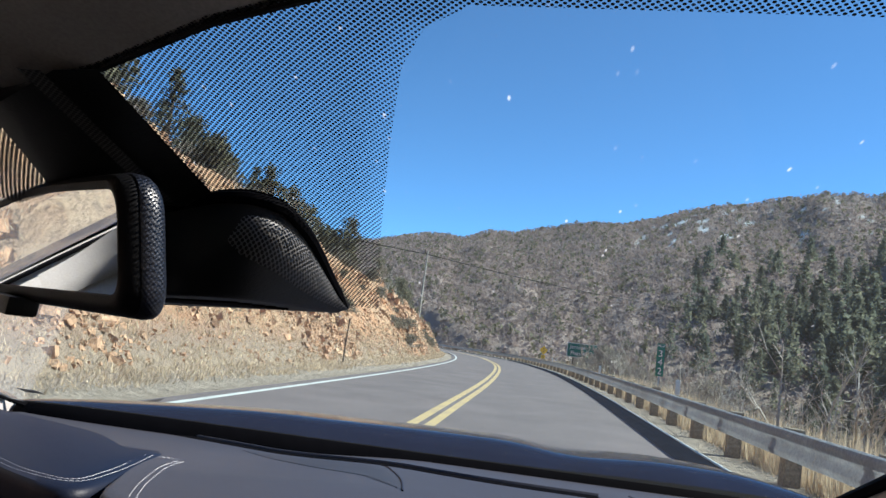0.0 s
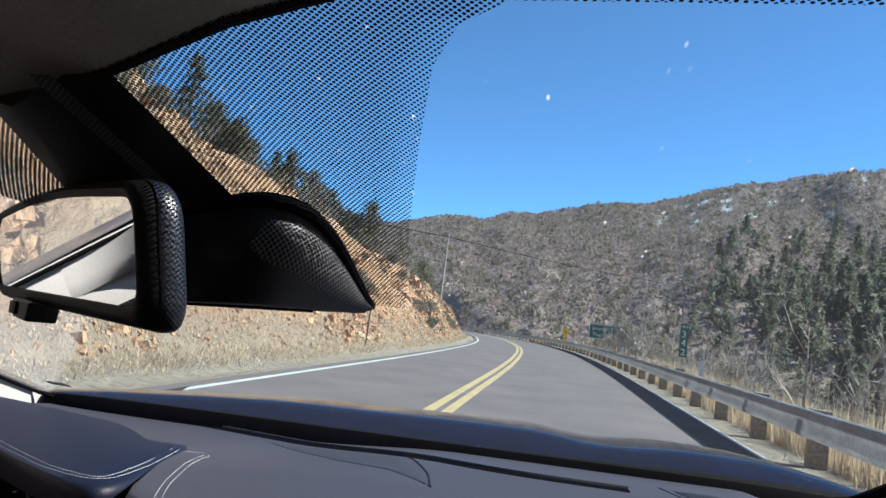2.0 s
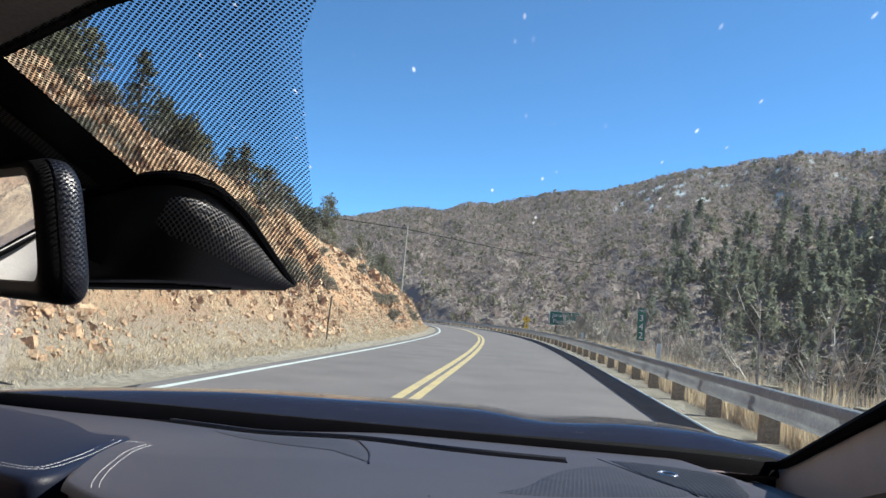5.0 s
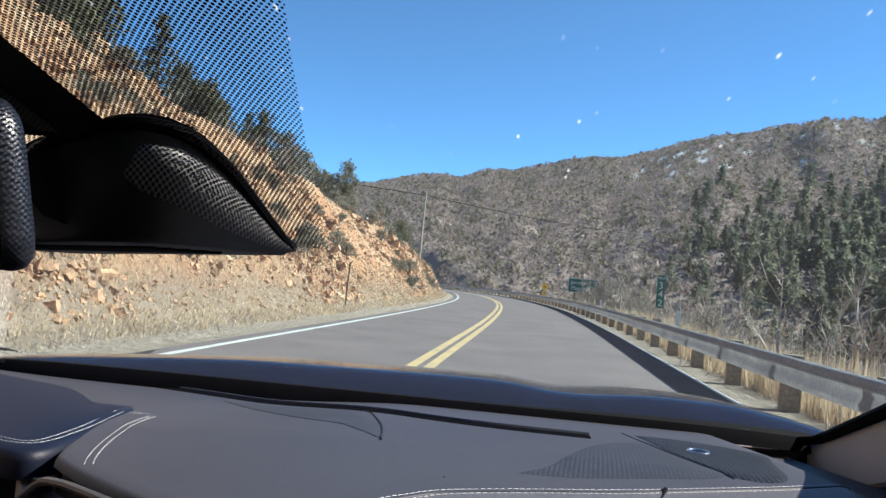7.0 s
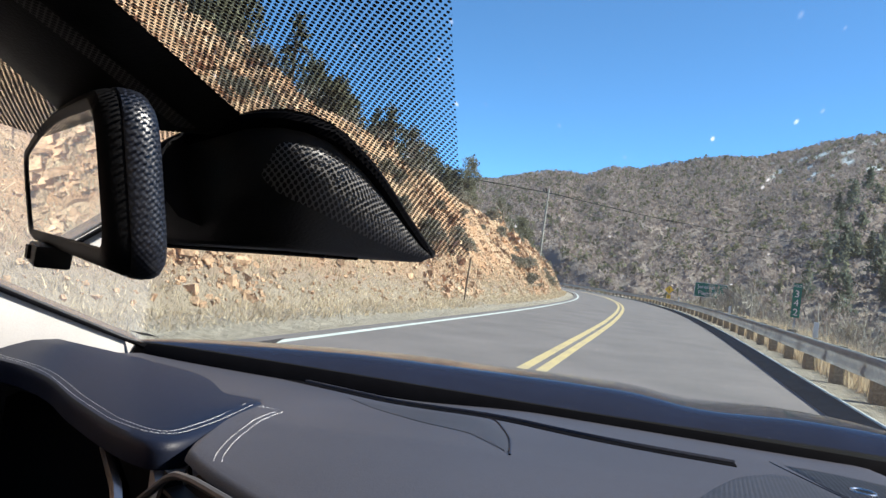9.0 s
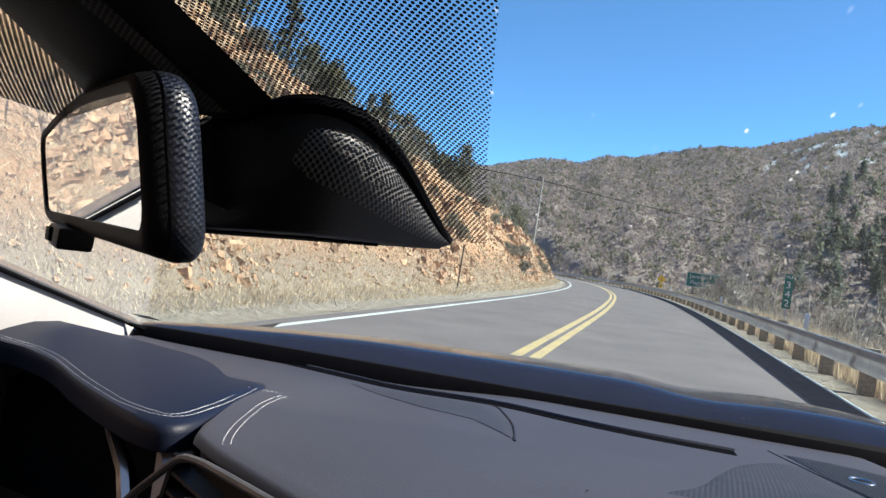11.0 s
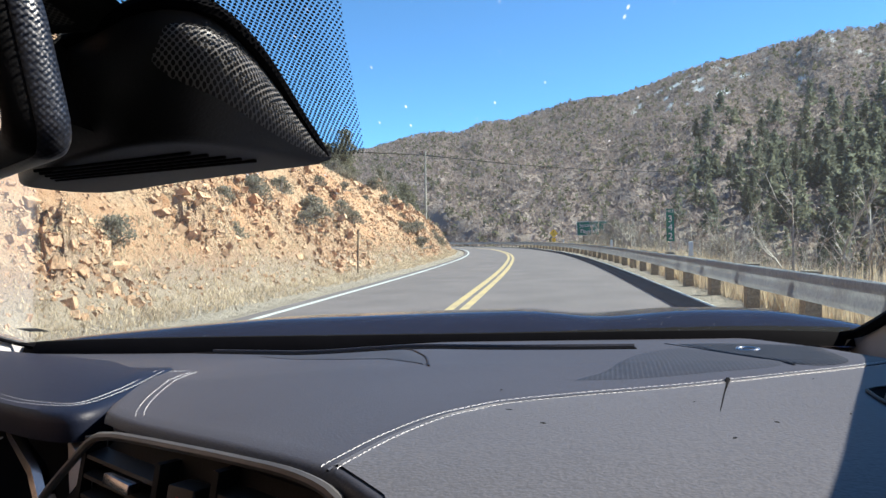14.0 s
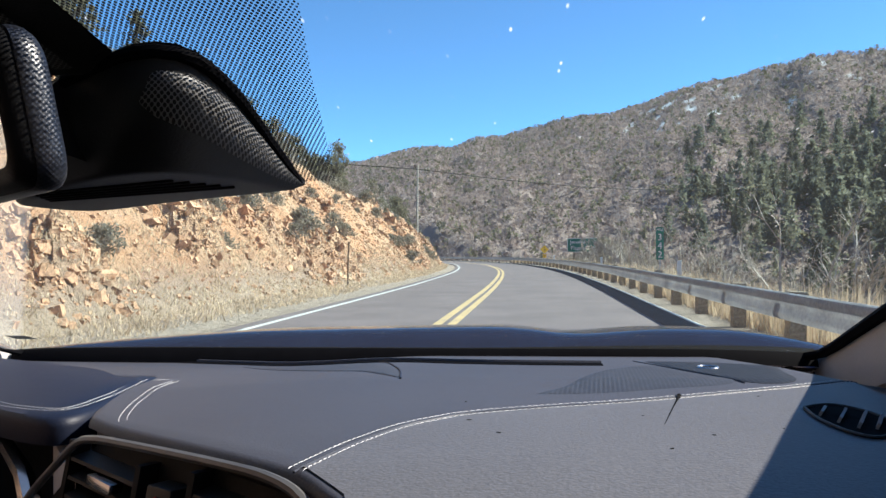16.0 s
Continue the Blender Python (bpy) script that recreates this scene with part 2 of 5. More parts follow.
g_xyz, g_end, g_both = gn.new("ShaderNodeSeparateXYZ"), gn.new("ShaderNodeMapRange"), gn.new("ShaderNodeMath")
g_end.inputs["From Min"].default_value, g_end.inputs["From Max"].default_value = -0.95, -0.88
g_both.operation = "MULTIPLY"
gl.new(g_tc.outputs["Object"], g_xyz.inputs[0])
gl.new(g_xyz.outputs["Y"], g_end.inputs["Value"])
gl.new(g_end.outputs["Result"], g_both.inputs[0])
gl.new(g_edge.outputs["Result"], g_both.inputs[1])
gl.new(g_both.outputs[0], g_sum.inputs[1])
gl.new(g_sum.outputs[0], g_mix2.inputs[0])
gl.new(g_mix.outputs[0], g_mix2.inputs[1])
gl.new(g_dust_glare.outputs[0], g_mix2.inputs[2])
gl.new(g_mix2.outputs[0], gn["Material Output"].inputs["Surface"])

# The printed dot screen: dots that grow until they run together; "size" is the dot's radius in the lattice.
FRIT = bpy.data.materials.new("printed_dot_screen")
FRIT.use_nodes = True
fn, fl = FRIT.node_tree.nodes, FRIT.node_tree.links
f_clear, f_mix = fn.new("ShaderNodeBsdfTransparent"), fn.new("ShaderNodeMixShader")
fn["Principled BSDF"].inputs["Base Color"].default_value = (0.01, 0.01, 0.011, 1)
fn["Principled BSDF"].inputs["Roughness"].default_value = 0.6
f_mp, f_vo, f_at, f_cmp = fn.new("ShaderNodeMapping"), fn.new("ShaderNodeTexVoronoi"), fn.new("ShaderNodeAttribute"), fn.new("ShaderNodeMath")
f_mp.inputs["Rotation"].default_value = (0, 0, radians(45))
f_mp.inputs["Scale"].default_value = (1.4142, 1.4142, 1)
f_vo.voronoi_dimensions, f_vo.inputs["Scale"].default_value, f_vo.inputs["Randomness"].default_value = "2D", 1.0, 0.0
f_at.attribute_name = "size"
f_cmp.operation = "LESS_THAN"
f_lat = fn.new("ShaderNodeAttribute")
f_lat.attribute_name = "lattice"
fl.new(f_lat.outputs["Vector"], f_mp.inputs["Vector"])
fl.new(f_mp.outputs["Vector"], f_vo.inputs["Vector"])
fl.new(f_vo.outputs["Distance"], f_cmp.inputs[0])
fl.new(f_at.outputs["Fac"], f_cmp.inputs[1])
fl.new(f_cmp.outputs[0], f_mix.inputs[0])
fl.new(f_clear.outputs[0], f_mix.inputs[1])
fl.new(fn["Principled BSDF"].outputs[0], f_mix.inputs[2])
fl.new(f_mix.outputs[0], fn["Material Output"].inputs["Surface"])


def ground_material():
    """Dry soil, broken rock in the cut, dead grass and thin snow, by the sheet's own zones."""
    m = bpy.data.materials.new("hill_ground")
    m.use_nodes = True
    n, l = m.node_tree.nodes, m.node_tree.links
    b = n["Principled BSDF"]
    b.inputs["Roughness"].default_value = 0.95
    b.inputs["Specular IOR Level"].default_value = 0.2
    tc = n.new("ShaderNodeTexCoord")

    def noisy(scale, detail, lo, hi, ca, cb):
        t, r = n.new("ShaderNodeTexNoise"), n.new("ShaderNodeValToRGB")
        t.inputs["Scale"].default_value, t.inputs["Detail"].default_value = scale, detail
        t.inputs["Roughness"].default_value = 0.65
        r.color_ramp.elements[0].position, r.color_ramp.elements[1].position = lo, hi
        r.color_ramp.elements[0].color, r.color_ramp.elements[1].color = (*ca, 1), (*cb, 1)
        l.new(tc.outputs["Object"], t.inputs["Vector"])
        l.new(t.outputs["Fac"], r.inputs["Fac"])
        return r.outputs["Color"], t.outputs["Fac"]

    def mixed(fac, a, b_, mode="MIX"):
        x = n.new("ShaderNodeMix")
        x.data_type, x.blend_type = "RGBA", mode
        if isinstance(fac, float):
            x.inputs["Factor"].default_value = fac
        else:
            l.new(fac, x.inputs["Factor"])
        l.new(a, x.inputs["A"])
        l.new(b_, x.inputs["B"])
        return x.outputs["Result"]

    def zone(name):
        a = n.new("ShaderNodeAttribute")
        a.attribute_name = name
        return a.outputs["Fac"]

    hill, _ = noisy(0.06, 8, 0.35, 0.65, (0.211, 0.162, 0.142), (0.289, 0.220, 0.190))
    tan, _ = noisy(0.35, 8, 0.40, 0.60, (0.53, 0.248, 0.122), (0.56, 0.37, 0.235))
    pale, fine = noisy(3.5, 10, 0.40, 0.62, (0.35, 0.188, 0.108), (0.60, 0.405, 0.265))
    straw, _ = noisy(2.5, 6, 0.35, 0.65, (0.43, 0.315, 0.215), (0.58, 0.44, 0.31))
    dirt, _ = noisy(9.0, 5, 0.35, 0.65, (0.30, 0.24, 0.192), (0.43, 0.352, 0.285))
    snow, _ = noisy(0.8, 3, 0.4, 0.6, (0.5, 0.5, 0.5), (0.66, 0.66, 0.67))
    warp, wadd, vor, vramp = n.new("ShaderNodeTexNoise"), n.new("ShaderNodeVectorMath"), n.new("ShaderNodeTexVoronoi"), n.new("ShaderNodeValToRGB")
    warp.inputs["Scale"].default_value = 1.3
    wadd.operation = "MULTIPLY_ADD"
    wadd.inputs[1].default_value = (0.9, 0.9, 0.9)
    l.new(warp.outputs["Color"], wadd.inputs[0])
    l.new(tc.outputs["Object"], warp.inputs["Vector"])
    l.new(tc.outputs["Object"], wadd.inputs[2])
    vor.inputs["Scale"].default_value = 2.6
    l.new(wadd.outputs[0], vor.inputs["Vector"])
    sep = n.new("ShaderNodeSeparateColor")
    l.new(vor.outputs["Color"], sep.inputs["Color"])
    l.new(sep.outputs[0], vramp.inputs["Fac"])
    vramp.color_ramp.interpolation = "CONSTANT"
    for k, (pos, col) in enumerate(((0.0, (0.46, 0.225, 0.115)), (0.25, (0.55, 0.345, 0.205)), (0.5, (0.47, 0.30, 0.195)), (0.7, (0.62, 0.435, 0.285)), (0.9, (0.39, 0.285, 0.215)))):
        el = vramp.color_ramp.elements[k] if k < 2 else vramp.color_ramp.elements.new(pos)
        el.position, el.color = pos, (*col, 1)
    soil = mixed(0.4, tan, pale)
    rock = mixed(0.5, pale, vramp.outputs["Color"])
    crack = n.new("ShaderNodeTexVoronoi")
    crack.feature = "DISTANCE_TO_EDGE"
    crack.inputs["Scale"].default_value = 2.6
    l.new(wadd.outputs[0], crack.inputs["Vector"])
    edge = n.new("ShaderNodeMapRange")
    edge.inputs["From Max"].default_value = 0.16
    l.new(crack.outputs["Distance"], edge.inputs["Value"])
    relief = n.new("ShaderNodeMath")
    relief.operation = "MULTIPLY_ADD"
    relief.inputs[1].default_value = 0.45
    cracks = n.new("ShaderNodeMath")             # only bare rock is cracked
    cracks.operation = "MULTIPLY"
    l.new(edge.outputs["Result"], cracks.inputs[0])
    l.new(zone("outcrop"), cracks.inputs[1])
    l.new(cracks.outputs[0], relief.inputs[0])
    hf = n.new("ShaderNodeMath")
    hf.operation = "MULTIPLY"
    l.new(fine, hf.inputs[0])
    hf.inputs[1].default_value = 2.0
    l.new(hf.outputs[0], relief.inputs[2])
    c = mixed(zone("cut"), hill, soil)
    c = mixed(zone("outcrop"), c, rock)
    c = mixed(zone("grass"), c, straw)
    c = mixed(zone("gravel"), c, dirt)
    c = mixed(zone("snow"), c, snow)
    l.new(c, b.inputs["Base Color"])
    bp = n.new("ShaderNodeBump")
    bp.inputs["Strength"].default_value, bp.inputs["Distance"].default_value = 0.9, 0.25
    l.new(relief.outputs[0], bp.inputs["Height"])
    l.new(bp.outputs["Normal"], b.inputs["Normal"])
    return m


GROUND = ground_material()


# ---------------------------------------------------------------- building helpers
def mesh(name, verts, faces, mat=None, smooth=False):
    me = bpy.data.meshes.new(name)
    me.from_pydata([tuple(v) for v in verts], [], [tuple(f) for f in faces])
    if mat:
        me.materials.append(mat)
    if smooth:
        me.polygons.foreach_set("use_smooth", [True] * len(me.polygons))
    me.update()
    return me


def put(name, me, parent=None, label="", m=None):
    """Links a mesh as an object, as a part of parent where one is given."""
    ob = new(name, me)
    if m is not None:
        ob.matrix_basis = m
    ob.parent = parent
    if label:
        tagged(ob, label)
    return ob


def part(name, bm, mat, parent, label="", smooth=True, bevel=0.0):
    """One mesh part out of a bmesh."""
    me = bpy.data.meshes.new(name)
    bmesh.ops.recalc_face_normals(bm, faces=bm.faces)
    if bevel:
        sharp = [e for e in bm.edges if len(e.link_faces) == 2 and e.calc_face_angle(0) > 0.5]
        bmesh.ops.bevel(bm, geom=sharp, offset=bevel, segments=2, profile=0.6, affect="EDGES", clamp_overlap=True)
    bm.to_mesh(me)
    bm.free()
    me.materials.append(mat)
    if smooth:
        me.polygons.foreach_set("use_smooth", [True] * len(me.polygons))
        me.set_sharp_from_angle(angle=radians(40))
    return put(name, me, parent, label)


def thing(name, label, category, group="", at=(0, 0, 0), turn=0.0, kind=""):
    ob = new(name)
    ob.empty_display_size = 0.2
    ob.matrix_basis = pose(*at, 0, 0, turn)
    return tagged(ob, label, category, group, kind)


def box(bm, lo, hi, m=None):
    c = bmesh.ops.create_cube(bm, size=1)["verts"]
    for v in c:
        v.co = Vector([lo[i] + (v.co[i] + 0.5) * (hi[i] - lo[i]) for i in range(3)])
        if m is not None:
            v.co = m @ v.co
    return c


def loft(rings, closed=True, caps=True):
    """Skin between rings of equal count."""
    bm = bmesh.new()
    rows = [[bm.verts.new(p) for p in ring] for ring in rings]
    k = len(rows[0])
    for a, b in zip(rows, rows[1:]):
        for i in range(k if closed else k - 1):
            bm.faces.new((a[i], a[(i + 1) % k], b[(i + 1) % k], b[i]))
    if caps and closed:
        bm.faces.new(rows[0])
        bm.faces.new(rows[-1])
    return bm


def tube(points, radius, sides=6, ends=True):
    """A round bar along points; radius may be a list."""
    rings = []
    pts = [Vector(p) for p in points]
    for i, p in enumerate(pts):
        d = (pts[min(i + 1, len(pts) - 1)] - pts[max(i - 1, 0)]).normalized()
        u = d.orthogonal().normalized() if abs(d.z) > 0.95 else d.cross(Vector((0, 0, 1))).normalized()
        v = d.cross(u)
        r = radius[i] if isinstance(radius, (list, tuple)) else radius
        rings.append([p + (u * math.cos(a) + v * math.sin(a)) * r for a in [2 * math.pi * k / sides for k in range(sides)]])
    return loft(rings, True, ends)


def smooth_line(points, steps):
    """A Catmull-Rom line through the points, resampled evenly."""
    p = np.array(points, float)
    q = np.vstack([2 * p[0] - p[1], p, 2 * p[-1] - p[-2]])
    out = []
    for i in range(1, len(q) - 2):
        for s in np.linspace(0, 1, 24, endpoint=False):
            a, b, c, d = q[i - 1:i + 3]
            out.append(0.5 * (2 * b + (c - a) * s + (2 * a - 5 * b + 4 * c - d) * s**2 + (3 * b - a - 3 * c + d) * s**3))
    out.append(p[-1])
    out = np.array(out)
    length = np.r_[0, np.cumsum(np.linalg.norm(np.diff(out, axis=0), axis=1))]
    at = np.linspace(0, length[-1], steps)
    return np.stack([np.interp(at, length, out[:, k]) for k in range(p.shape[1])], 1)


# ---------------------------------------------------------------- the lie of the land
def value_noise(x, y, seed=0):
    xi, yi = np.floor(x).astype(np.int64), np.floor(y).astype(np.int64)
    u, v = x - xi, y - yi
    u, v = u * u * (3 - 2 * u), v * v * (3 - 2 * v)

    def h(a, b):
        k = (a * 374761393 + b * 668265263 + seed * 974634777) & 0x7FFFFFFF
        k = ((k ^ (k >> 13)) * 1274126177) & 0x7FFFFFFF
        return ((k ^ (k >> 16)) & 0xFFFF) / 65535.0

    return (h(xi, yi) * (1 - u) + h(xi + 1, yi) * u) * (1 - v) + (h(xi, yi + 1) * (1 - u) + h(xi + 1, yi + 1) * u) * v


def fbm(x, y, octaves=4, seed=0):
    total, amp = 0.0, 0.5
    for k in range(octaves):
        total = total + amp * (value_noise(x * 2**k, y * 2**k, seed + k) - 0.5)
        amp *= 0.5
    return total


def worley(x, y):
    """A flat random height for each cell of a ragged mosaic: broken blocks."""
    xi, yi = np.floor(x), np.floor(y)
    best, value = np.full(np.shape(x), 9.0), np.zeros(np.shape(x))
    for a in (-1, 0, 1):
        for b in (-1, 0, 1):
            px = xi + a + value_noise(xi + a + 0.0, yi + b + 0.0, 41)
            py = yi + b + value_noise(xi + a + 0.0, yi + b + 0.0, 42)
            d = np.hypot(px - x, py - y)
            hit = d < best
            best, value = np.where(hit, d, best), np.where(hit, value_noise(xi + a + 0.0, yi + b + 0.0, 43), value)
    return value


def step(x, a, b):
    s = np.clip((x - a) / (b - a), 0, 1)
    return s * s * (3 - 2 * s)


# The double yellow line's course, x for y: a slight bend to the right, then a long one to the left.
ROAD_Y = np.array([-400, -60, 0, 9, 15, 27, 45, 60, 85, 110, 140, 180, 260])
ROAD_X = np.array([-8, -2.0, -1.25, -0.95, -0.68, -0.2, 0.05, -0.25, -2.0, -6.5, -16, -36, -95])
_dense = np.arange(-400, 261, 1.0)
_line = np.interp(_dense, ROAD_Y, ROAD_X)
for _ in range(3):
    _line = np.convolve(np.pad(_line, 5, mode="edge"), np.ones(11) / 11, "valid")


def centre(y):
    return np.interp(y, _dense, _line)


LEFT_W, RIGHT_W = 3.1, 3.62          # from the double line to the left and right edge lines
RIDGE_AZ = np.array([-180, -60, -30, -13, -6, -2, 1, 3, 8, 12, 15, 20, 24, 35, 60, 120, 180])
RIDGE_EL = np.array([8, 8, 6, 6.5, 8.0, 8.9, 9.3, 9.4, 10.4, 11.3, 12.0, 12.9, 13.3, 13.6, 12, 9, 8])
CREST_Y = np.array([-60, 5, 15, 25, 40, 60, 85, 105, 150])
CREST_H = np.array([6, 6.5, 6.6, 6.0, 5.0, 3.9, 2.7, 1.6, 1.0])


def ledges(y, up):
    """Where the cut shows fractured rock: 1 in an outcrop, 0 on the soil slopes between."""
    return step(fbm(y / 6.5, up / 5.0, 3, 51) + 0.35 * fbm(y / 1.6, up / 1.6, 2, 52), -0.015, 0.09)


def lie(x, y):
    """Height and zones (cut, outcrop, grass, gravel, snow) of the ground."""
    x, y = np.asarray(x, float), np.asarray(y, float)
    yc = np.clip(y, -400, 260)
    d = centre(yc) - LEFT_W - 0.35 - x                       # to the left of the asphalt
    e = x - centre(yc) - RIGHT_W - 0.05                      # to the right of the edge line
    crest = np.interp(y, CREST_Y, CREST_H) * (1 + 0.5 * fbm(y / 17.0, y * 0 + 3.3, 3, 5))
    rough = fbm(x / 2.6, y / 2.6, 5, 1)
    ledge = fbm(x / 0.9 + 7, y / 0.9, 3, 9)
    block = worley(x / 1.1, y / 1.1)
    foot = 1.5 + 0.9 * fbm(y / 9.0, y * 0 + 0.5, 3, 2)
    up = np.clip(d - foot, 0, None)
    wall = np.where(up * 1.02 < crest, up * 1.02, crest + (up - crest / 1.02) * 0.22)
    on_wall = step(up, 0.1, 1.0) * (1 - step(up * 1.02, crest * 0.92, crest * 1.15))
    out = ledges(y, up)
    slab = worley(x / 0.55 + 0.35 * ledge, y / 0.9 + 0.35 * ledge)
    chip = worley(x / 0.22 + 11, y / 0.34)
    left = 0.28 * step(d, 0.5, foot + 0.2) + wall + (1.1 * rough + 0.35 * ledge + out * (0.45 + 0.6 * (block - 0.5) + 0.6 * (slab - 0.5) + 0.30 * (chip - 0.5) + 0.4 * ledge)) * on_wall + 1.0 * rough * step(up, 6, 9)
    drop = np.clip(e - 2.4, 0, None)
    right = 0.12 * step(e, 0.25, 0.4) - np.minimum(drop * 0.55, 10 + 0.02 * drop) * step(drop, 0, 1.2) + 0.9 * rough * step(e, 2.5, 6)
    near = np.where(d > 0, left, np.where(e > 0.2, right, 0.0)) - 0.06
    r, az = np.hypot(x, y), np.degrees(np.arctan2(x, y))
    ridge = np.interp(az, np.linspace(-180, 180, 721), np.convolve(np.pad(np.interp(np.linspace(-180, 180, 721), RIDGE_AZ, RIDGE_EL), 4, mode="edge"), np.ones(9) / 9, "valid"))
    reach = 470 - 90 * step(az, 5, 35)
    top = reach * np.tan(np.radians(ridge)) + 10 * fbm(az / 4.0, az * 0 + 1.7, 4, 3)
    s = np.clip((r - 100) / (reach - 100), 0, None)
    low = -7.0 + 3.5 * step(az, 4, -6)
    gully = 19 * fbm(az / 7.0 + r / 260.0, r / 240.0, 5, 4) * step(s, 0.02, 0.3) * (1 - step(s, 0.8, 1.05))
    far = np.where(s < 1, low + (top - low) * s * (0.82 + 0.18 * s), top - 0.12 * (r - reach)) + gully
    far = np.maximum(far, -40)
    on_road = (d < 2) & (e < 2.6) & (y > -300) & (y < 200)
    w = step(r, 75, 135)
    w = np.where((y > 0) & (y < 200), w * np.where(d > 0, step(d, 5, 18), step(e, 2, 16)), w)
    z = near * (1 - w) + far * w
    z = np.where(on_road, near, z)
    cut = np.where(d > 0, on_wall, 0) * (1 - w)
    grass = np.where(d > 0, 0.55 * step(d, 0.8, 1.4) * (1 - step(up, 0.0, 0.7)) + 0.3 * step(fbm(x / 3.5, y / 3.5, 3, 12), 0.06, 0.2) * step(up, 0.3, 2) * (1 - out), 0.9 * step(e, 0.9, 1.6) * (1 - 0.7 * step(e, 4, 9))) * (1 - step(r, 110, 160))
    gravel = np.where(d > 0, 1 - step(d, 0.7, 1.4), 1 - step(e, 0.9, 1.5)) * (r < 200)
    snow = step(fbm(az / 0.55, r / 13.0, 4, 21), 0.13, 0.2) * step(az, 7, 11) * (1 - step(az, 21, 27)) * step(s, 0.62, 0.72) * (1 - step(s, 0.93, 1.0))
    return z, dict(cut=np.clip(cut, 0, 1), outcrop=np.clip(cut * out, 0, 1), grass=np.clip(grass, 0, 1), gravel=np.clip(gravel, 0, 1), snow=np.clip(snow, 0, 1))


def height(x, y):
    return lie(np.atleast_1d(x), np.atleast_1d(y))[0]


# One sheet to the horizon, finer ahead than behind.
az = np.radians(np.r_[np.arange(-180, -50, 3.0), np.arange(-50, -14, 0.17), np.arange(-14, 45, 0.3), np.arange(45, 180, 3.0)])
rad = np.r_[0.0, np.geomspace(1.5, 60, 400), np.geomspace(61, 620, 120), np.geomspace(680, 4200, 14)]
A, Rr = np.meshgrid(az, rad)
gx, gy = Rr * np.sin(A), Rr * np.cos(A)
gz, zones = lie(gx, gy)
na, nr = len(az), len(rad)
i, j = np.meshgrid(np.arange(nr - 1), np.arange(na), indexing="ij")
jn = (j + 1) % na
quads = np.stack([i * na + j, i * na + jn, (i + 1) * na + jn, (i + 1) * na + j], -1).reshape(-1, 4)
ground_mesh = mesh("ground", np.stack([gx, gy, gz], -1).reshape(-1, 3).tolist(), quads.tolist(), GROUND, True)
# broken rock is faceted, soil is soft
stony = zones["outcrop"].ravel()[quads].mean(1) > 0.4
ground_mesh.polygons.foreach_set("use_smooth", ~stony)
for key, values in zones.items():
    ground_mesh.attributes.new(key, "FLOAT", "POINT").data.foreach_set("value", values.ravel().astype(np.float32))
tagged(new("ground", ground_mesh), "dry hillside ground with a rocky orange road cut", "ground", kind="structure")


# ---------------------------------------------------------------- road
def strip(name, lo, hi, y0, y1, z, mat, label="", category="", thick=0.0, dy=1.0, parent=None):
    """A band of the road between two offsets from the double line."""
    ys = np.arange(y0, y1 + dy / 2, dy)
    c = centre(ys)
    slope = np.gradient(c, ys)
    k = np.sqrt(1 + slope**2)
    rows = []
    for o, h in ((lo, z - thick), (lo, z), (hi, z), (hi, z - thick)):
        rows.append(np.stack([c + o * k, ys, np.full_like(ys, h)], 1))
    v = np.concatenate(rows)
    m = len(ys)
    f = []
    for b in ((0, 1), (1, 2), (2, 3)) if thick else ((1, 2),):
        for q in range(m - 1):
            f.append((b[0] * m + q, b[1] * m + q, b[1] * m + q + 1, b[0] * m + q + 1))
    ob = put(name, mesh(name, v.tolist(), f, mat), parent)
    return tagged(ob, label, category, kind="structure") if label else ob


strip("road", -LEFT_W - 0.35, RIGHT_W + 0.12, -120, 230, 0.0, ASPHALT, "two-lane grey asphalt mountain road", "road", 0.09)
for off in (-0.20, 0.05):
    strip("centre_line", off, off + 0.15, -100, 228, 0.004, YELLOW, "faded double yellow centre line on asphalt", "road marking", 0.003)
strip("edge_line", -LEFT_W - 0.06, -LEFT_W + 0.06, -100, 228, 0.004, WHITE, "white edge line along the verge", "road marking", 0.003)
strip("edge_line", RIGHT_W + 0.355, RIGHT_W + 0.425, -40, 225, 0.087, WHITE, "worn white line painted along the kerb", "road marking", 0.006)

# The rolled black asphalt kerb along the outer edge.
ys = np.arange(-40, 226, 1.0)
kerb_profile = [(-0.01, -0.05), (0.0, 0.006), (0.05, 0.026), (0.13, 0.056), (0.20, 0.064), (0.36, 0.066), (0.45, 0.060), (0.49, -0.05)]
kerb_rings = [[(float(centre(y)) + RIGHT_W + a, y, h + 0.012 * float(value_noise(np.array(y / 1.7), np.array(a * 9), 3))) for a, h in kerb_profile] for y in ys]
kerb = part("kerb", loft(kerb_rings, False, False), KERB, None)
tagged(kerb, "low rolled dark asphalt kerb at the road edge", "kerb", kind="structure")


# ---------------------------------------------------------------- guardrail
RAIL_OFF = RIGHT_W + 0.79
rail = thing("guardrail", "weathered grey steel guardrail on stout timber posts", "guardrail")
wave = [(0.045, 0.695), (-0.045, 0.703), (-0.068, 0.692), (-0.082, 0.66), (-0.080, 0.62), (-0.056, 0.575), (-0.052, 0.545), (-0.056, 0.515), (-0.080, 0.47), (-0.080, 0.43), (-0.06, 0.395), (-0.03, 0.385)]
spans = np.arange(-20, 200, 3.81)
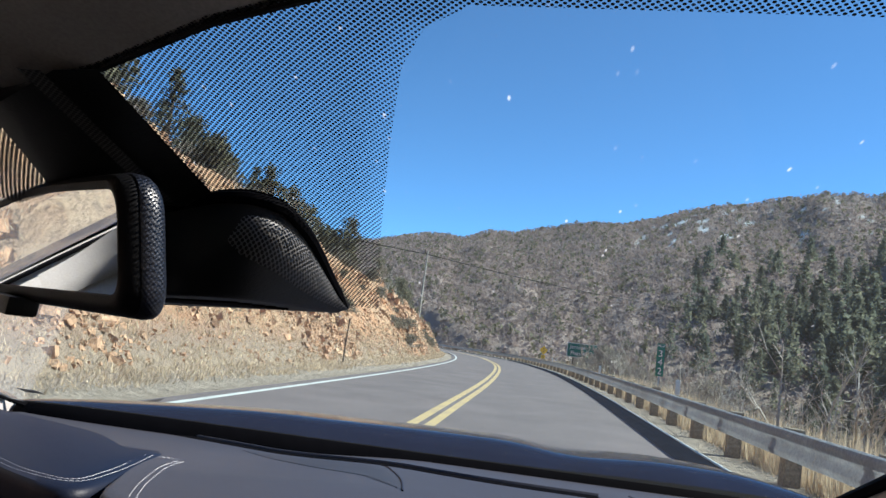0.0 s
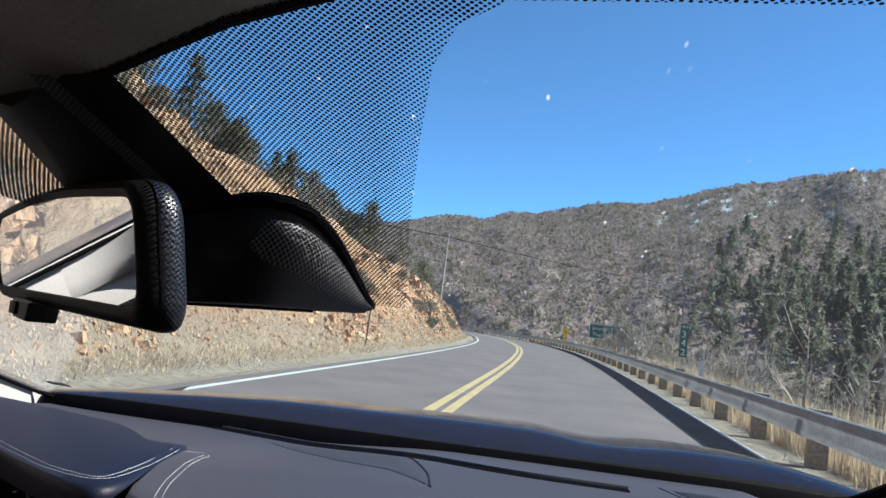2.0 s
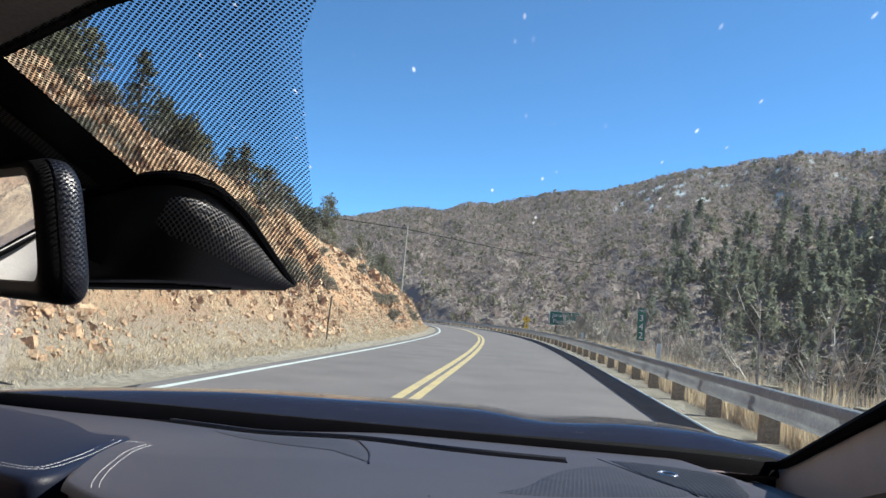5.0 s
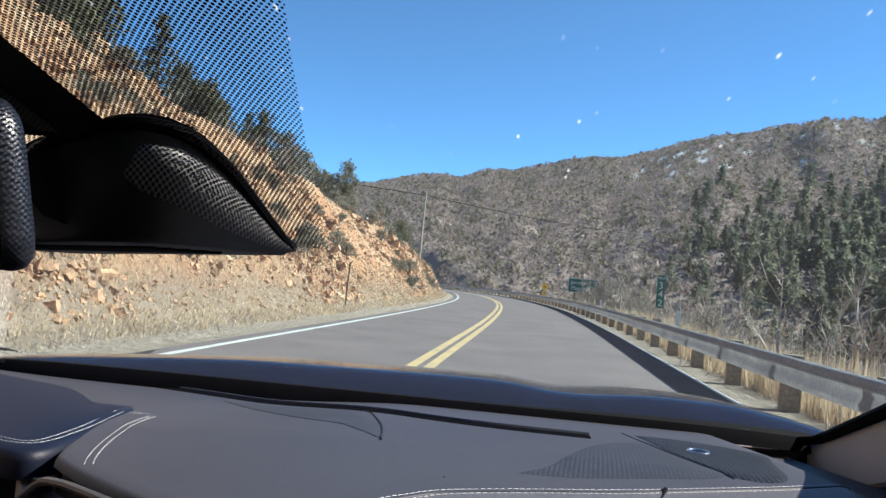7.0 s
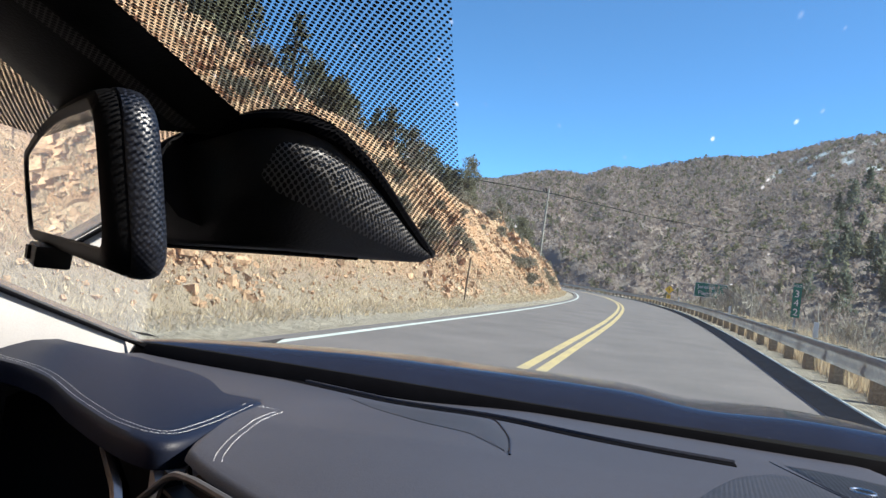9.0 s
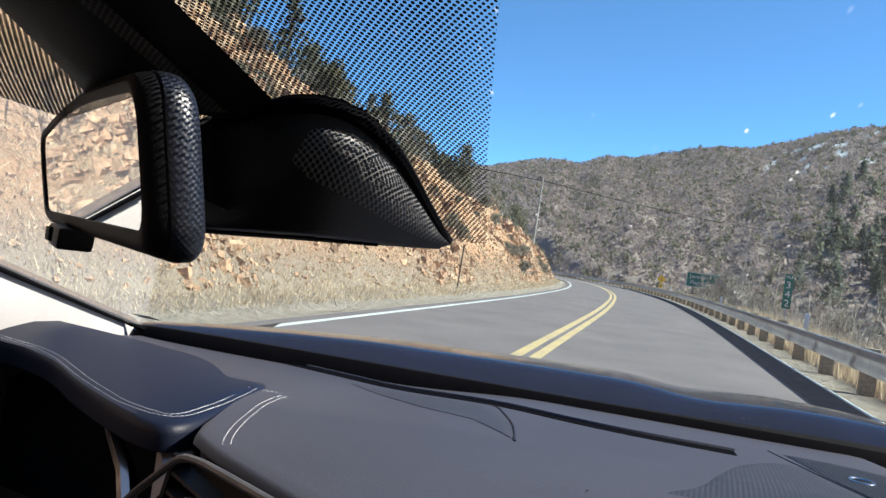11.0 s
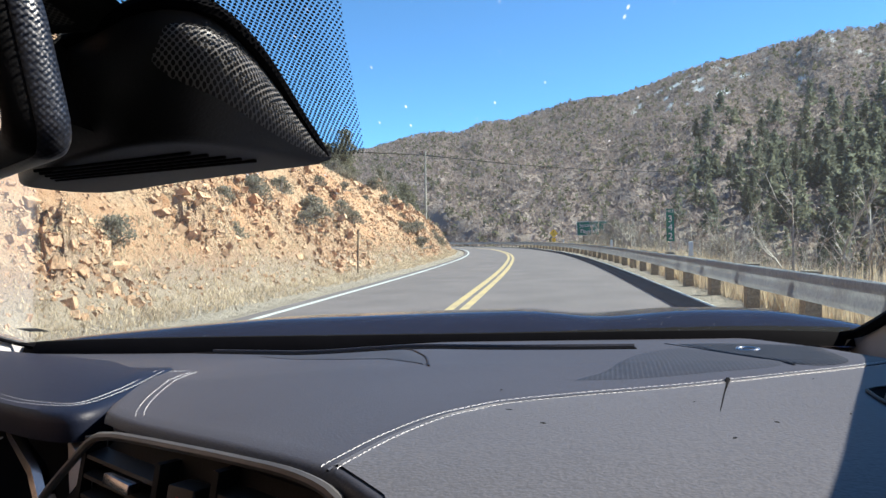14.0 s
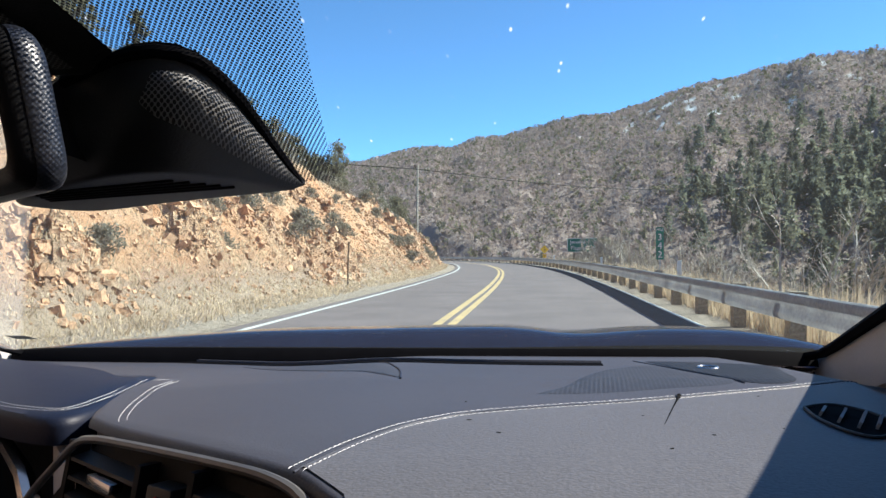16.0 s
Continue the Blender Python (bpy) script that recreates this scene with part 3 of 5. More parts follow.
for y0 in spans:
    ring_y = np.linspace(y0, y0 + 3.806, 5)
    front = [[(float(centre(y)) + RAIL_OFF + a, y, h + 0.02) for a, h in wave] for y in ring_y]
    bm = loft(front, False, False)
    bmesh.ops.solidify(bm, geom=bm.faces[:], thickness=0.004)
    part("rail_beam", bm, STEEL, rail)
bm = bmesh.new()
box(bm, (0.05, -0.10, -0.5), (0.24, 0.10, 0.70))
for v in bm.verts:
    v.co.x += 0.004 * math.sin(v.co.z * 40)
post_mesh = part("post", bm, POST, rail, bevel=0.012).data
bpy.data.objects.remove(bpy.data.objects["post"])
for k, y0 in enumerate(np.arange(-20, 199, 2.54)):
    rr = random.Random(k)
    put("post", post_mesh, rail, m=pose(float(centre(y0)) + RAIL_OFF + 0.015, y0 + 0.1, 0.03 + rr.uniform(-0.03, 0.03), rr.uniform(-2, 2), rr.uniform(-2, 2), rr.uniform(-5, 5)))

# Reflector paddles on the rail.
for y0 in (16.0, 34.0, 62.0):
    pd = thing("delineator", "short white reflector paddle behind the guardrail", "delineator", "delineators", (float(centre(y0)) + RAIL_OFF + 0.28, y0, 0.0))
    bm = bmesh.new()
    box(bm, (-0.02, -0.012, -0.1), (0.02, 0.012, 0.72))
    part("stake", bm, STEEL, pd, bevel=0.003)
    bm = bmesh.new()
    box(bm, (-0.05, -0.016, 0.70), (0.05, 0.004, 1.02))
    part("paddle", bm, SIGNWHITE, pd, bevel=0.006)

# ---------------------------------------------------------------- signs and pole
def lettering(name, text, size, mat, parent, at):
    cu = bpy.data.curves.new(name, "FONT")
    cu.body, cu.size, cu.extrude, cu.align_x, cu.align_y = text, size, 0.002, "CENTER", "CENTER"
    tmp = bpy.data.objects.new(name, cu)
    scene.collection.objects.link(tmp)
    me = bpy.data.meshes.new_from_object(tmp.evaluated_get(bpy.context.evaluated_depsgraph_get()))
    bpy.data.objects.remove(tmp)
    me.materials.clear()
    me.materials.append(mat)
    return put(name, me, parent, m=pose(*at, 90, 0, 0))


def plate(w, h, t=0.006, r=0.04, turn=0.0):
    """A flat plate with round corners, upright, facing -y."""
    bm = bmesh.new()
    ring = []
    for cx, cz, a0 in ((w / 2 - r, h / 2 - r, 0), (-w / 2 + r, h / 2 - r, 90), (-w / 2 + r, -h / 2 + r, 180), (w / 2 - r, -h / 2 + r, 270)):
        for k in range(4):
            a = radians(a0 + 30 * k)
            ring.append((cx + r * math.cos(a), cz + r * math.sin(a)))
    c, s = math.cos(radians(turn)), math.sin(radians(turn))
    ring = [(x * c - z * s, x * s + z * c) for x, z in ring]
    rows = [[bm.verts.new((x, y, z)) for x, z in ring] for y in (0, t)]
    bm.faces.new(rows[0])
    bm.faces.new(rows[1])
    for k in range(len(ring)):
        bm.faces.new((rows[0][k], rows[0][(k + 1) % len(ring)], rows[1][(k + 1) % len(ring)], rows[1][k]))
    return bm


def guide_sign(at, turn):
    t = thing("road_sign", "green distance sign with white letters on two posts", "road sign", at=at, turn=turn)
    bd = part("board", plate(2.6, 1.15, 0.01, 0.08), SIGNWHITE, t, smooth=False)
    bd.location = (0, 0, 2.75)
    fc = part("face", plate(2.52, 1.07, 0.006, 0.07), GREEN, t, smooth=False)
    fc.location = (0, -0.008, 2.75)
    for text, x, z in (("Jerome", -0.45, 2.99), ("2", 1.0, 2.99), ("Flagstaff", -0.33, 2.51), ("61", 0.95, 2.51)):
        lettering("lettering", text, 0.42, SIGNWHITE, t, (x, -0.012, z))
    for x in (-0.75, 0.75):
        bm = bmesh.new()
        box(bm, (x - 0.05, 0.012, -2.5), (x + 0.05, 0.11, 3.3))
        part("post", bm, TIMBER, t, bevel=0.006)
    return t


def mile_marker(at, turn):
    t = thing("mile_marker", "narrow green mile marker with white numbers on a post", "road sign", at=at, turn=turn)
    fc = part("face", plate(0.30, 1.25, 0.006, 0.03), GREEN, t, smooth=False)
    fc.location = (0, 0, 1.9)
    lettering("lettering", "MILE", 0.13, SIGNWHITE, t, (0, -0.006, 2.43))
    for text, z in (("3", 2.13), ("4", 1.80), ("2", 1.46)):
        lettering("lettering", text, 0.36, SIGNWHITE, t, (0, -0.006, z))
    bm = bmesh.new()
    box(bm, (-0.03, 0.008, -1.5), (0.03, 0.045, 2.5))
    part("post", bm, STEEL, t, bevel=0.004)
    return t


def warning_sign(at, turn):
    t = thing("warning_sign", "yellow diamond winding road sign with speed plate below", "road sign", at=at, turn=turn)
    for w, mat, y, nm in ((0.76, SIGNYELLOW, 0.0, "diamond"), ):
        p = part(nm, plate(w, w, 0.006, 0.05, 45), mat, t, smooth=False)
        p.location = (0, y, 2.7)
    bm = tube([(-0.02, -0.006, 2.36), (-0.02, -0.006, 2.50), (0.10, -0.006, 2.60), (0.08, -0.006, 2.68), (-0.10, -0.006, 2.74), (-0.08, -0.006, 2.84), (0.02, -0.006, 2.92), (0.02, -0.006, 2.98)], 0.035, 6)
    for v in bm.verts:
        v.co.y = -0.006 + (v.co.y + 0.006) * 0.06
    part("arrow", bm, SIGNBLACK, t)
    p = part("speed_plate", plate(0.46, 0.46, 0.006, 0.03), SIGNYELLOW, t, smooth=False)
    p.location = (0, 0, 1.88)
    lettering("lettering", "20", 0.30, SIGNBLACK, t, (0, -0.006, 1.94))
    lettering("lettering", "MPH", 0.11, SIGNBLACK, t, (0, -0.006, 1.74))
    bm = bmesh.new()
    box(bm, (-0.03, 0.008, -1.5), (0.03, 0.05, 3.15))
    part("post", bm, STEEL, t, bevel=0.004)
    return t


guide_sign((6.6, 62.0, -0.9), -4)
mile_marker((6.2, 29.0, -0.35), -9)
warning_sign((5.2, 96.0, -1.0), -2)

POLEWOOD = material("bleached_pole_wood", (0.42, 0.38, 0.33), (0.32, 0.28, 0.24), 3, 0.85, bump=0.4, bump_scale=30)
pole = thing("utility_pole", "tall thin weathered wooden utility pole", "utility pole", at=(-8.4, 74.0, 1.2))
part("shaft", tube([(0, 0, -2), (0, 0, 4), (0.1, 0, 8.8)], [0.13, 0.11, 0.08], 10), POLEWOOD, pole)
part("bracket", tube([(0.02, 0, 8.45), (-0.12, 0, 8.55), (-0.2, 0, 8.7)], 0.025, 6), BLACK, pole)
part("insulator", tube([(-0.2, 0, 8.7), (-0.2, 0, 8.78), (-0.2, 0, 8.86)], [0.05, 0.07, 0.03], 8), BLACK, pole)
wires = thing("power_line", "thin dark power line wires across the valley", "power line", at=(0, 0, 0))
for dx in (-0.2, 0.1):
    pts = [(-8.4 + dx + (95 * s), 74 + 130 * s, 9.6 + 14 * s - 4 * 4 * s * (1 - s)) for s in np.linspace(0, 1, 12)]
    part("wire", tube(pts, 0.022, 4), BLACK, wires)
    pts = [(-8.4 + dx - 60 * s, 74 - 30 * s, 9.6 + 9 * s - 4 * 2 * s * (1 - s)) for s in np.linspace(0, 1, 10)]
    part("wire", tube(pts, 0.022, 4), BLACK, wires)

stake = thing("marker_post", "thin dark steel marker post in the dry verge", "marker post", at=(float(centre(24.0)) - LEFT_W - 1.6, 24.0, 0.1))
bm = tube([(0, 0, -0.3), (0.02, 0, 0.7), (0.05, 0, 1.5)], 0.028, 6)
part("shaft", bm, BARK, stake)


# ---------------------------------------------------------------- plants and stones
def triangles(name, tri, mat):
    """A mesh of loose triangles, n x 3 x 3."""
    me = bpy.data.meshes.new(name)
    n3 = len(tri) * 3
    me.vertices.add(n3)
    me.vertices.foreach_set("co", np.asarray(tri, np.float32).ravel())
    me.loops.add(n3)
    me.loops.foreach_set("vertex_index", np.arange(n3, dtype=np.int32))
    me.polygons.add(len(tri))
    me.polygons.foreach_set("loop_start", np.arange(0, n3, 3, dtype=np.int32))
    me.update(calc_edges=True)
    me.materials.append(mat)
    return me


def clumps(rng, centres, size, count, flat=0.7, leaf=0.34):
    """Small leaf triangles scattered about centres (n x 3); size per centre."""
    n = len(centres)
    c = np.repeat(centres, count, 0)
    s = np.repeat(size, count)[:, None]
    off = rng.normal(size=(n * count, 3))
    off /= np.linalg.norm(off, axis=1, keepdims=True)
    off *= rng.uniform(0.25, 1.0, (n * count, 1)) ** 0.5
    off[:, 2] *= flat
    mid = c + off * s
    tri = rng.normal(size=(n * count, 3, 3))
    tri *= s[:, :, None] * leaf
    return mid[:, None, :] + tri


def branch_tris(a, b, ra, rb):
    """A thin three-sided branch from a to b, as triangles (arrays n x 3, n)."""
    d = b - a
    u = np.cross(d, [0.31, 0.17, 0.93])
    u /= np.linalg.norm(u, axis=1, keepdims=True) + 1e-9
    v = np.cross(d, u)
    v /= np.linalg.norm(v, axis=1, keepdims=True) + 1e-9
    out = []
    ring = [(u * math.cos(k) + v * math.sin(k)) for k in (0, 2.094, 4.189)]
    for k in range(3):
        p, q = ring[k], ring[(k + 1) % 3]
        a0, a1, b0, b1 = a + p * ra[:, None], a + q * ra[:, None], b + p * rb[:, None], b + q * rb[:, None]
        out += [np.stack([a0, a1, b1], 1), np.stack([a0, b1, b0], 1)]
    return np.concatenate(out)


def conifer(seed, tall, wide, bare=0.12, open_=0.0):
    """Trunk and needle meshes of a pine."""
    rng = np.random.default_rng(seed)
    trunk = tube([(0, 0, -0.6), (0.03 * tall * rng.normal() * 0.3, 0, tall * 0.5), (0, 0, tall * 0.98)], [0.028 * tall, 0.017 * tall, 0.004 * tall], 7)
    cs, ss, ba, bb = [], [], [], []
    layers = int(16 + tall)
    for k in range(layers):
        f = bare + (1 - bare) * (k + rng.uniform(-0.3, 0.3)) / layers
        reach = wide * (1 - f) ** 0.75 * (0.75 + 0.5 * rng.random()) + 0.12
        for _ in range(rng.integers(5, 8)):
            if rng.random() < open_:
                continue
            a = rng.uniform(0, 6.283)
            ln = reach * rng.uniform(0.6, 1.1)
            steps_ = max(2, int(ln / 0.45))
            for q in range(1, steps_ + 1):
                g = q / steps_
                cs.append((math.cos(a) * ln * g, math.sin(a) * ln * g, f * tall - 0.10 * ln * g * g + 0.12 * ln * g))
                ss.append(0.20 + 0.24 * (1 - abs(g - 0.6)) * (0.5 + 0.5 * (1 - f)))
            ba.append((0, 0, f * tall))
            bb.append((math.cos(a) * ln, math.sin(a) * ln, f * tall + 0.02 * ln))
    leaf = clumps(rng, np.array(cs), np.array(ss) * wide / 2.0, 7, 0.55)
    return trunk, leaf, branch_tris(np.array(ba), np.array(bb), np.full(len(ba), 0.03), np.full(len(ba), 0.008))


def round_tree(seed, tall, wide):
    """Trunk, limbs and ragged crown of a juniper or a dense shrub."""
    rng = np.random.default_rng(seed)
    trunk = tube([(0, 0, -0.4), (0.1, 0.05, tall * 0.3), (0.05, 0.1, tall * 0.7)], [0.06 * wide, 0.045 * wide, 0.015], 7)
    n = int(26 + 10 * tall)
    t = rng.uniform(0.12, 1.0, n)
    a = rng.uniform(0, 6.283, n)
    rr = wide * np.sqrt(rng.random(n)) * (1.05 - 0.75 * t**1.6) * 0.62
    c = np.stack([np.cos(a) * rr, np.sin(a) * rr, t * tall], 1)
    leaf = clumps(rng, c, 0.17 * wide * rng.uniform(0.6, 1.3, n), 40, 0.8, 0.19)
    limb = branch_tris(np.tile([0, 0, tall * 0.15], (n, 1)) + 0.0, c, np.full(n, 0.03), np.full(n, 0.01))
    return trunk, leaf, limb


def bare_bush(seed, tall, wide, twigs=90):
    """A leafless bush: forked stems that fan out."""
    rng = np.random.default_rng(seed)
    stems = []
    def grow(p, d, ln, r, depth):
        q = p + d * ln
        stems.append((p, q, r, r * 0.65))
        if depth == 0:
            return
        for _ in range(rng.integers(2, 4)):
            nd = d + rng.normal(size=3) * 0.42 + np.array([0, 0, 0.10])
            grow(p + d * ln * rng.uniform(0.55, 1.0), nd / np.linalg.norm(nd), ln * rng.uniform(0.55, 0.85), r * 0.62, depth - 1)
    for _ in range(max(4, twigs // 14)):
        d = rng.normal(size=3) * np.array([wide / tall, wide / tall, 0.2]) * 0.6 + np.array([0, 0, 1.0])
        grow(np.r_[rng.normal(size=2) * 0.12 * wide, -0.15], d / np.linalg.norm(d), tall * rng.uniform(0.28, 0.42), 0.018 * tall ** 0.7, 4)
    a, b = np.array([s[0] for s in stems]), np.array([s[1] for s in stems])
    return branch_tris(a, b, np.array([s[2] for s in stems]), np.array([s[3] for s in stems]))


def plant(name, label, category, group, trunk, leaf, limb, leaf_mat, wood=BARK):
    t = thing(name, label, category, group)
    if trunk is not None:
        part("trunk", trunk, wood, t)
    if limb is not None:
        put("limb_frame", triangles("limb_frame", limb, wood), t)
    if leaf is not None:
        put("crown", triangles("crown", leaf, leaf_mat), t)
    return t


def spread(proto, places, rng, lo, hi, sink=0.1):
    """Copies of the prototypes at places (x, y); the prototypes themselves go to the first ones."""
    for k, (x, y) in enumerate(places):
        src = proto[k % len(proto)]
        m = pose(x, y, float(height(x, y)[0]) - sink, 0, 0, rng.uniform(0, 360)) @ Matrix.Diagonal((*[rng.uniform(lo, hi)] * 3, 1))
        if k < len(proto):
            src.matrix_basis = m
        else:
            s = m.to_scale()
            c = copy_thing(src, Matrix.Identity(4))
            c.matrix_basis = m


rng = np.random.default_rng(11)
pines = [plant("pine_tree", "tall dark green pine on the valley side", "tree", "valley pines", *conifer(s, h, w, 0.10, o), PINE) for s, h, w, o in ((1, 10, 2.8, 0.05), (2, 12, 3.0, 0.10), (3, 8, 2.6, 0.0), (4, 12, 3.1, 0.12), (5, 9, 2.8, 0.1))]
spots = []
while len(spots) < 125:
    a, r = math.radians(rng.uniform(9, 44)), rng.uniform(95, 240)
    if rng.random() > min(1.0, 0.03 + max(0, math.degrees(a) - 11) / 9):
        continue
    x, y = r * math.sin(a), r * math.cos(a)
    if x - centre(min(y, 200)) > 16:
        spots.append((x, y))
spread(pines, sorted(spots, key=lambda p: p[1]), rng, 0.4, 0.85)

junipers = [plant("juniper_tree", "dark olive juniper on top of the cut", "tree", "junipers above the cut", *round_tree(s, h, w), JUNIPER) for s, h, w in ((21, 3.4, 2.6), (22, 4.2, 2.4), (23, 2.6, 2.4))]
tops = [plant("small_pine", "slim dark pine on the crest of the bank", "tree", "pines on the bank crest", *conifer(s, h, w, 0.06, 0.1), PINE) for s, h, w in ((31, 4.6, 1.3), (32, 3.6, 1.2))]
jun_spots, top_spots = [], []
for y in np.arange(4, 105, 1.35):
    crest = float(np.interp(y, CREST_Y, CREST_H))
    x = float(centre(y)) - LEFT_W - 0.35 - 1.6 - crest / 1.02 - rng.uniform(0.3, 6.0)
    (top_spots if rng.random() < 0.12 else jun_spots).append((x, y + rng.uniform(-0.6, 0.6)))
spread(junipers, jun_spots, rng, 0.5, 0.95)
spread(tops, top_spots, rng, 0.5, 0.9)

sages = [plant("sage_bush", "low grey-olive shrub on the rocky bank", "shrub", "shrubs on the bank", None, round_tree(s, 0.8, 1.2)[1], round_tree(s, 0.8, 1.2)[2], SAGE, TWIG) for s in (41, 42, 43)]
places = []
for _ in range(115):
    y = rng.uniform(4, 95)
    crest = float(np.interp(y, CREST_Y, CREST_H))
    places.append((float(centre(y)) - LEFT_W - 0.35 - 1.5 - rng.random() ** 0.7 * (crest + 1.5), y))
spread(sages, places, rng, 0.35, 1.0, 0.05)
brush = [plant("crest_brush", "grey-brown leafless brush on the crest of the bank", "bush", "brush along the bank crest", None, None, bare_bush(s, h, w, 70), None, TWIG) for s, h, w in ((45, 1.8, 1.9), (46, 2.3, 1.9))]
places = []
for y in np.arange(6, 104, 2.0):
    crest = float(np.interp(y, CREST_Y, CREST_H))
    places.append((float(centre(y)) - LEFT_W - 0.35 - 1.5 - crest / 1.02 - rng.uniform(-0.6, 2.5), y + rng.uniform(-0.7, 0.7)))
spread(brush, places, rng, 0.5, 1.0, 0.1)

bushes = [plant("bare_bush", "leafless grey bush on the slope below the guardrail", "bush", "bare bushes by the guardrail", None, None, bare_bush(s, h, w), None, TWIG) for s, h, w in ((51, 2.4, 2.0), (52, 3.2, 2.2), (53, 1.7, 2.0), (54, 4.0, 2.0))]
places = []
for _ in range(150):
    y = 7 + 75 * rng.random() ** 1.2
    places.append((float(centre(y)) + RIGHT_W + 2.8 + 13 * rng.random() ** 1.3, y))
spread(bushes, places, rng, 0.6, 1.15, 0.2)
greens = [plant("green_shrub", "yellow-green rounded shrub behind the guardrail", "shrub", "green shrubs by the guardrail", *round_tree(s, h, w), SAGE, TWIG) for s, h, w in ((61, 2.0, 2.0), (62, 3.4, 2.2))]
places = [(float(centre(y)) + RIGHT_W + rng.uniform(3.5, 11), y) for y in rng.uniform(14, 85, 26)]
spread(greens, places, rng, 0.6, 1.1, 0.1)

# Dead grass: a thick soft band along each verge, tufts on the bank.
n = 46000
gy_ = 3 + 92 * rng.random(n) ** 1.5
side = rng.random(n)
left_, bank = side < 0.24, (side >= 0.24) & (side < 0.40)
crest = np.interp(gy_, CREST_Y, CREST_H)
gx_ = np.where(left_, centre(gy_) - LEFT_W - 0.35 - (0.9 + 1.9 * rng.random(n) ** 1.2),
               np.where(bank, centre(gy_) - LEFT_W - 0.35 - 1.6 - rng.random(n) * (crest + 2), centre(gy_) + RIGHT_W + 1.15 + 4.2 * rng.random(n) ** 1.3))
keep = ~bank | (ledges(gy_, centre(gy_) - LEFT_W - 0.35 - 1.5 - gx_) < 0.4)
gx_, gy_, side, left_, bank = gx_[keep], gy_[keep], side[keep], left_[keep], bank[keep]
n = len(gx_)
base = np.stack([gx_, gy_, height(gx_, gy_) - 0.03], 1)
lush = 0.55 + 0.9 * np.clip(fbm(gx_ / 1.5, gy_ / 2.5, 3, 61) + 0.5, 0, 1)
blades = []
for _ in range(6):
    foot = base + np.c_[rng.normal(size=(n, 2)) * 0.08, np.zeros(n)]
    tall = rng.uniform(0.08, 0.30, n) * lush * np.where(left_, 0.48, np.where(bank, 0.36, np.where(side < 0.82, 1.3, 2.4)))
    tip = foot + np.c_[rng.normal(size=(n, 2)) * 0.055, tall]
    w_ = np.c_[rng.normal(size=(n, 2)) * 0.0042, np.zeros(n)] * (1 + gy_ / 16)[:, None]
    blades.append(np.stack([foot - w_, foot + w_, tip], 1))
tagged(put("dry_grass", triangles("dry_grass", np.concatenate(blades), GRASS)), "straw-coloured dead grass along both verges", "grass", kind="stuff")

# Broken stone: angular blocks that part along the bedding, thick in the outcrops and thin on the soil.
def blocks(count, lo, hi, seed, gather, far=1.5):
    rng = np.random.default_rng(seed)
    y = 3 + 88 * rng.random(count * 4) ** far
    crest = np.interp(y, CREST_Y, CREST_H)
    rise = rng.beta(1.1, 1.4, count * 4) * crest * 0.97
    x = centre(y) - LEFT_W - 0.35 - 1.4 - rng.random(count * 4) * 0.3 - rise
    ok = rng.random(count * 4) < (1 - gather) + gather * ledges(y, rise)
    x, y = x[ok][:count], y[ok][:count]
    n = len(x)
    size = lo * (hi / lo) ** (rng.random(n) ** 2.4) * (1 + y / 80)
    corner = np.array([[a, b, c] for a in (-1, 1) for b in (-1, 1) for c in (-1, 1)], float)
    face = np.array([(0, 1, 3, 2), (4, 6, 7, 5), (0, 4, 5, 1), (2, 3, 7, 6), (0, 2, 6, 4), (1, 5, 7, 3)])
    v = corner[None] * rng.uniform(0.35, 1.15, (n, 1, 3)) * np.array([1.0, 1.15, 0.75]) + rng.normal(size=(n, 8, 3)) * 0.2
    dip, turn = radians(24) + rng.normal(size=n) * 0.32, radians(12) + rng.normal(size=n) * 0.45
    ca, sa = np.cos(dip)[:, None], np.sin(dip)[:, None]
    vx, vz = v[:, :, 0] * ca - v[:, :, 2] * sa, v[:, :, 0] * sa + v[:, :, 2] * ca
    ca, sa = np.cos(turn)[:, None], np.sin(turn)[:, None]
    v = np.stack([vx * ca - v[:, :, 1] * sa, vx * sa + v[:, :, 1] * ca, vz], -1) * size[:, None, None]
    v += np.stack([x, y, height(x, y) - 0.15 * size], 1)[:, None]
    return mesh("stone", v.reshape(-1, 3).tolist(), (face[None] + (np.arange(n) * 8)[:, None, None]).reshape(-1, 4).tolist(), ROCK)


tagged(put("loose_rubble", blocks(17000, 0.012, 0.055, 72, 0.35)), "small tan rubble lying over the road cut", "rubble", kind="stuff")
tagged(put("broken_stone", blocks(15000, 0.03, 0.115, 71, 0.93, 1.3)), "angular tan and orange stones broken out of the road cut", "rocks", kind="stuff")


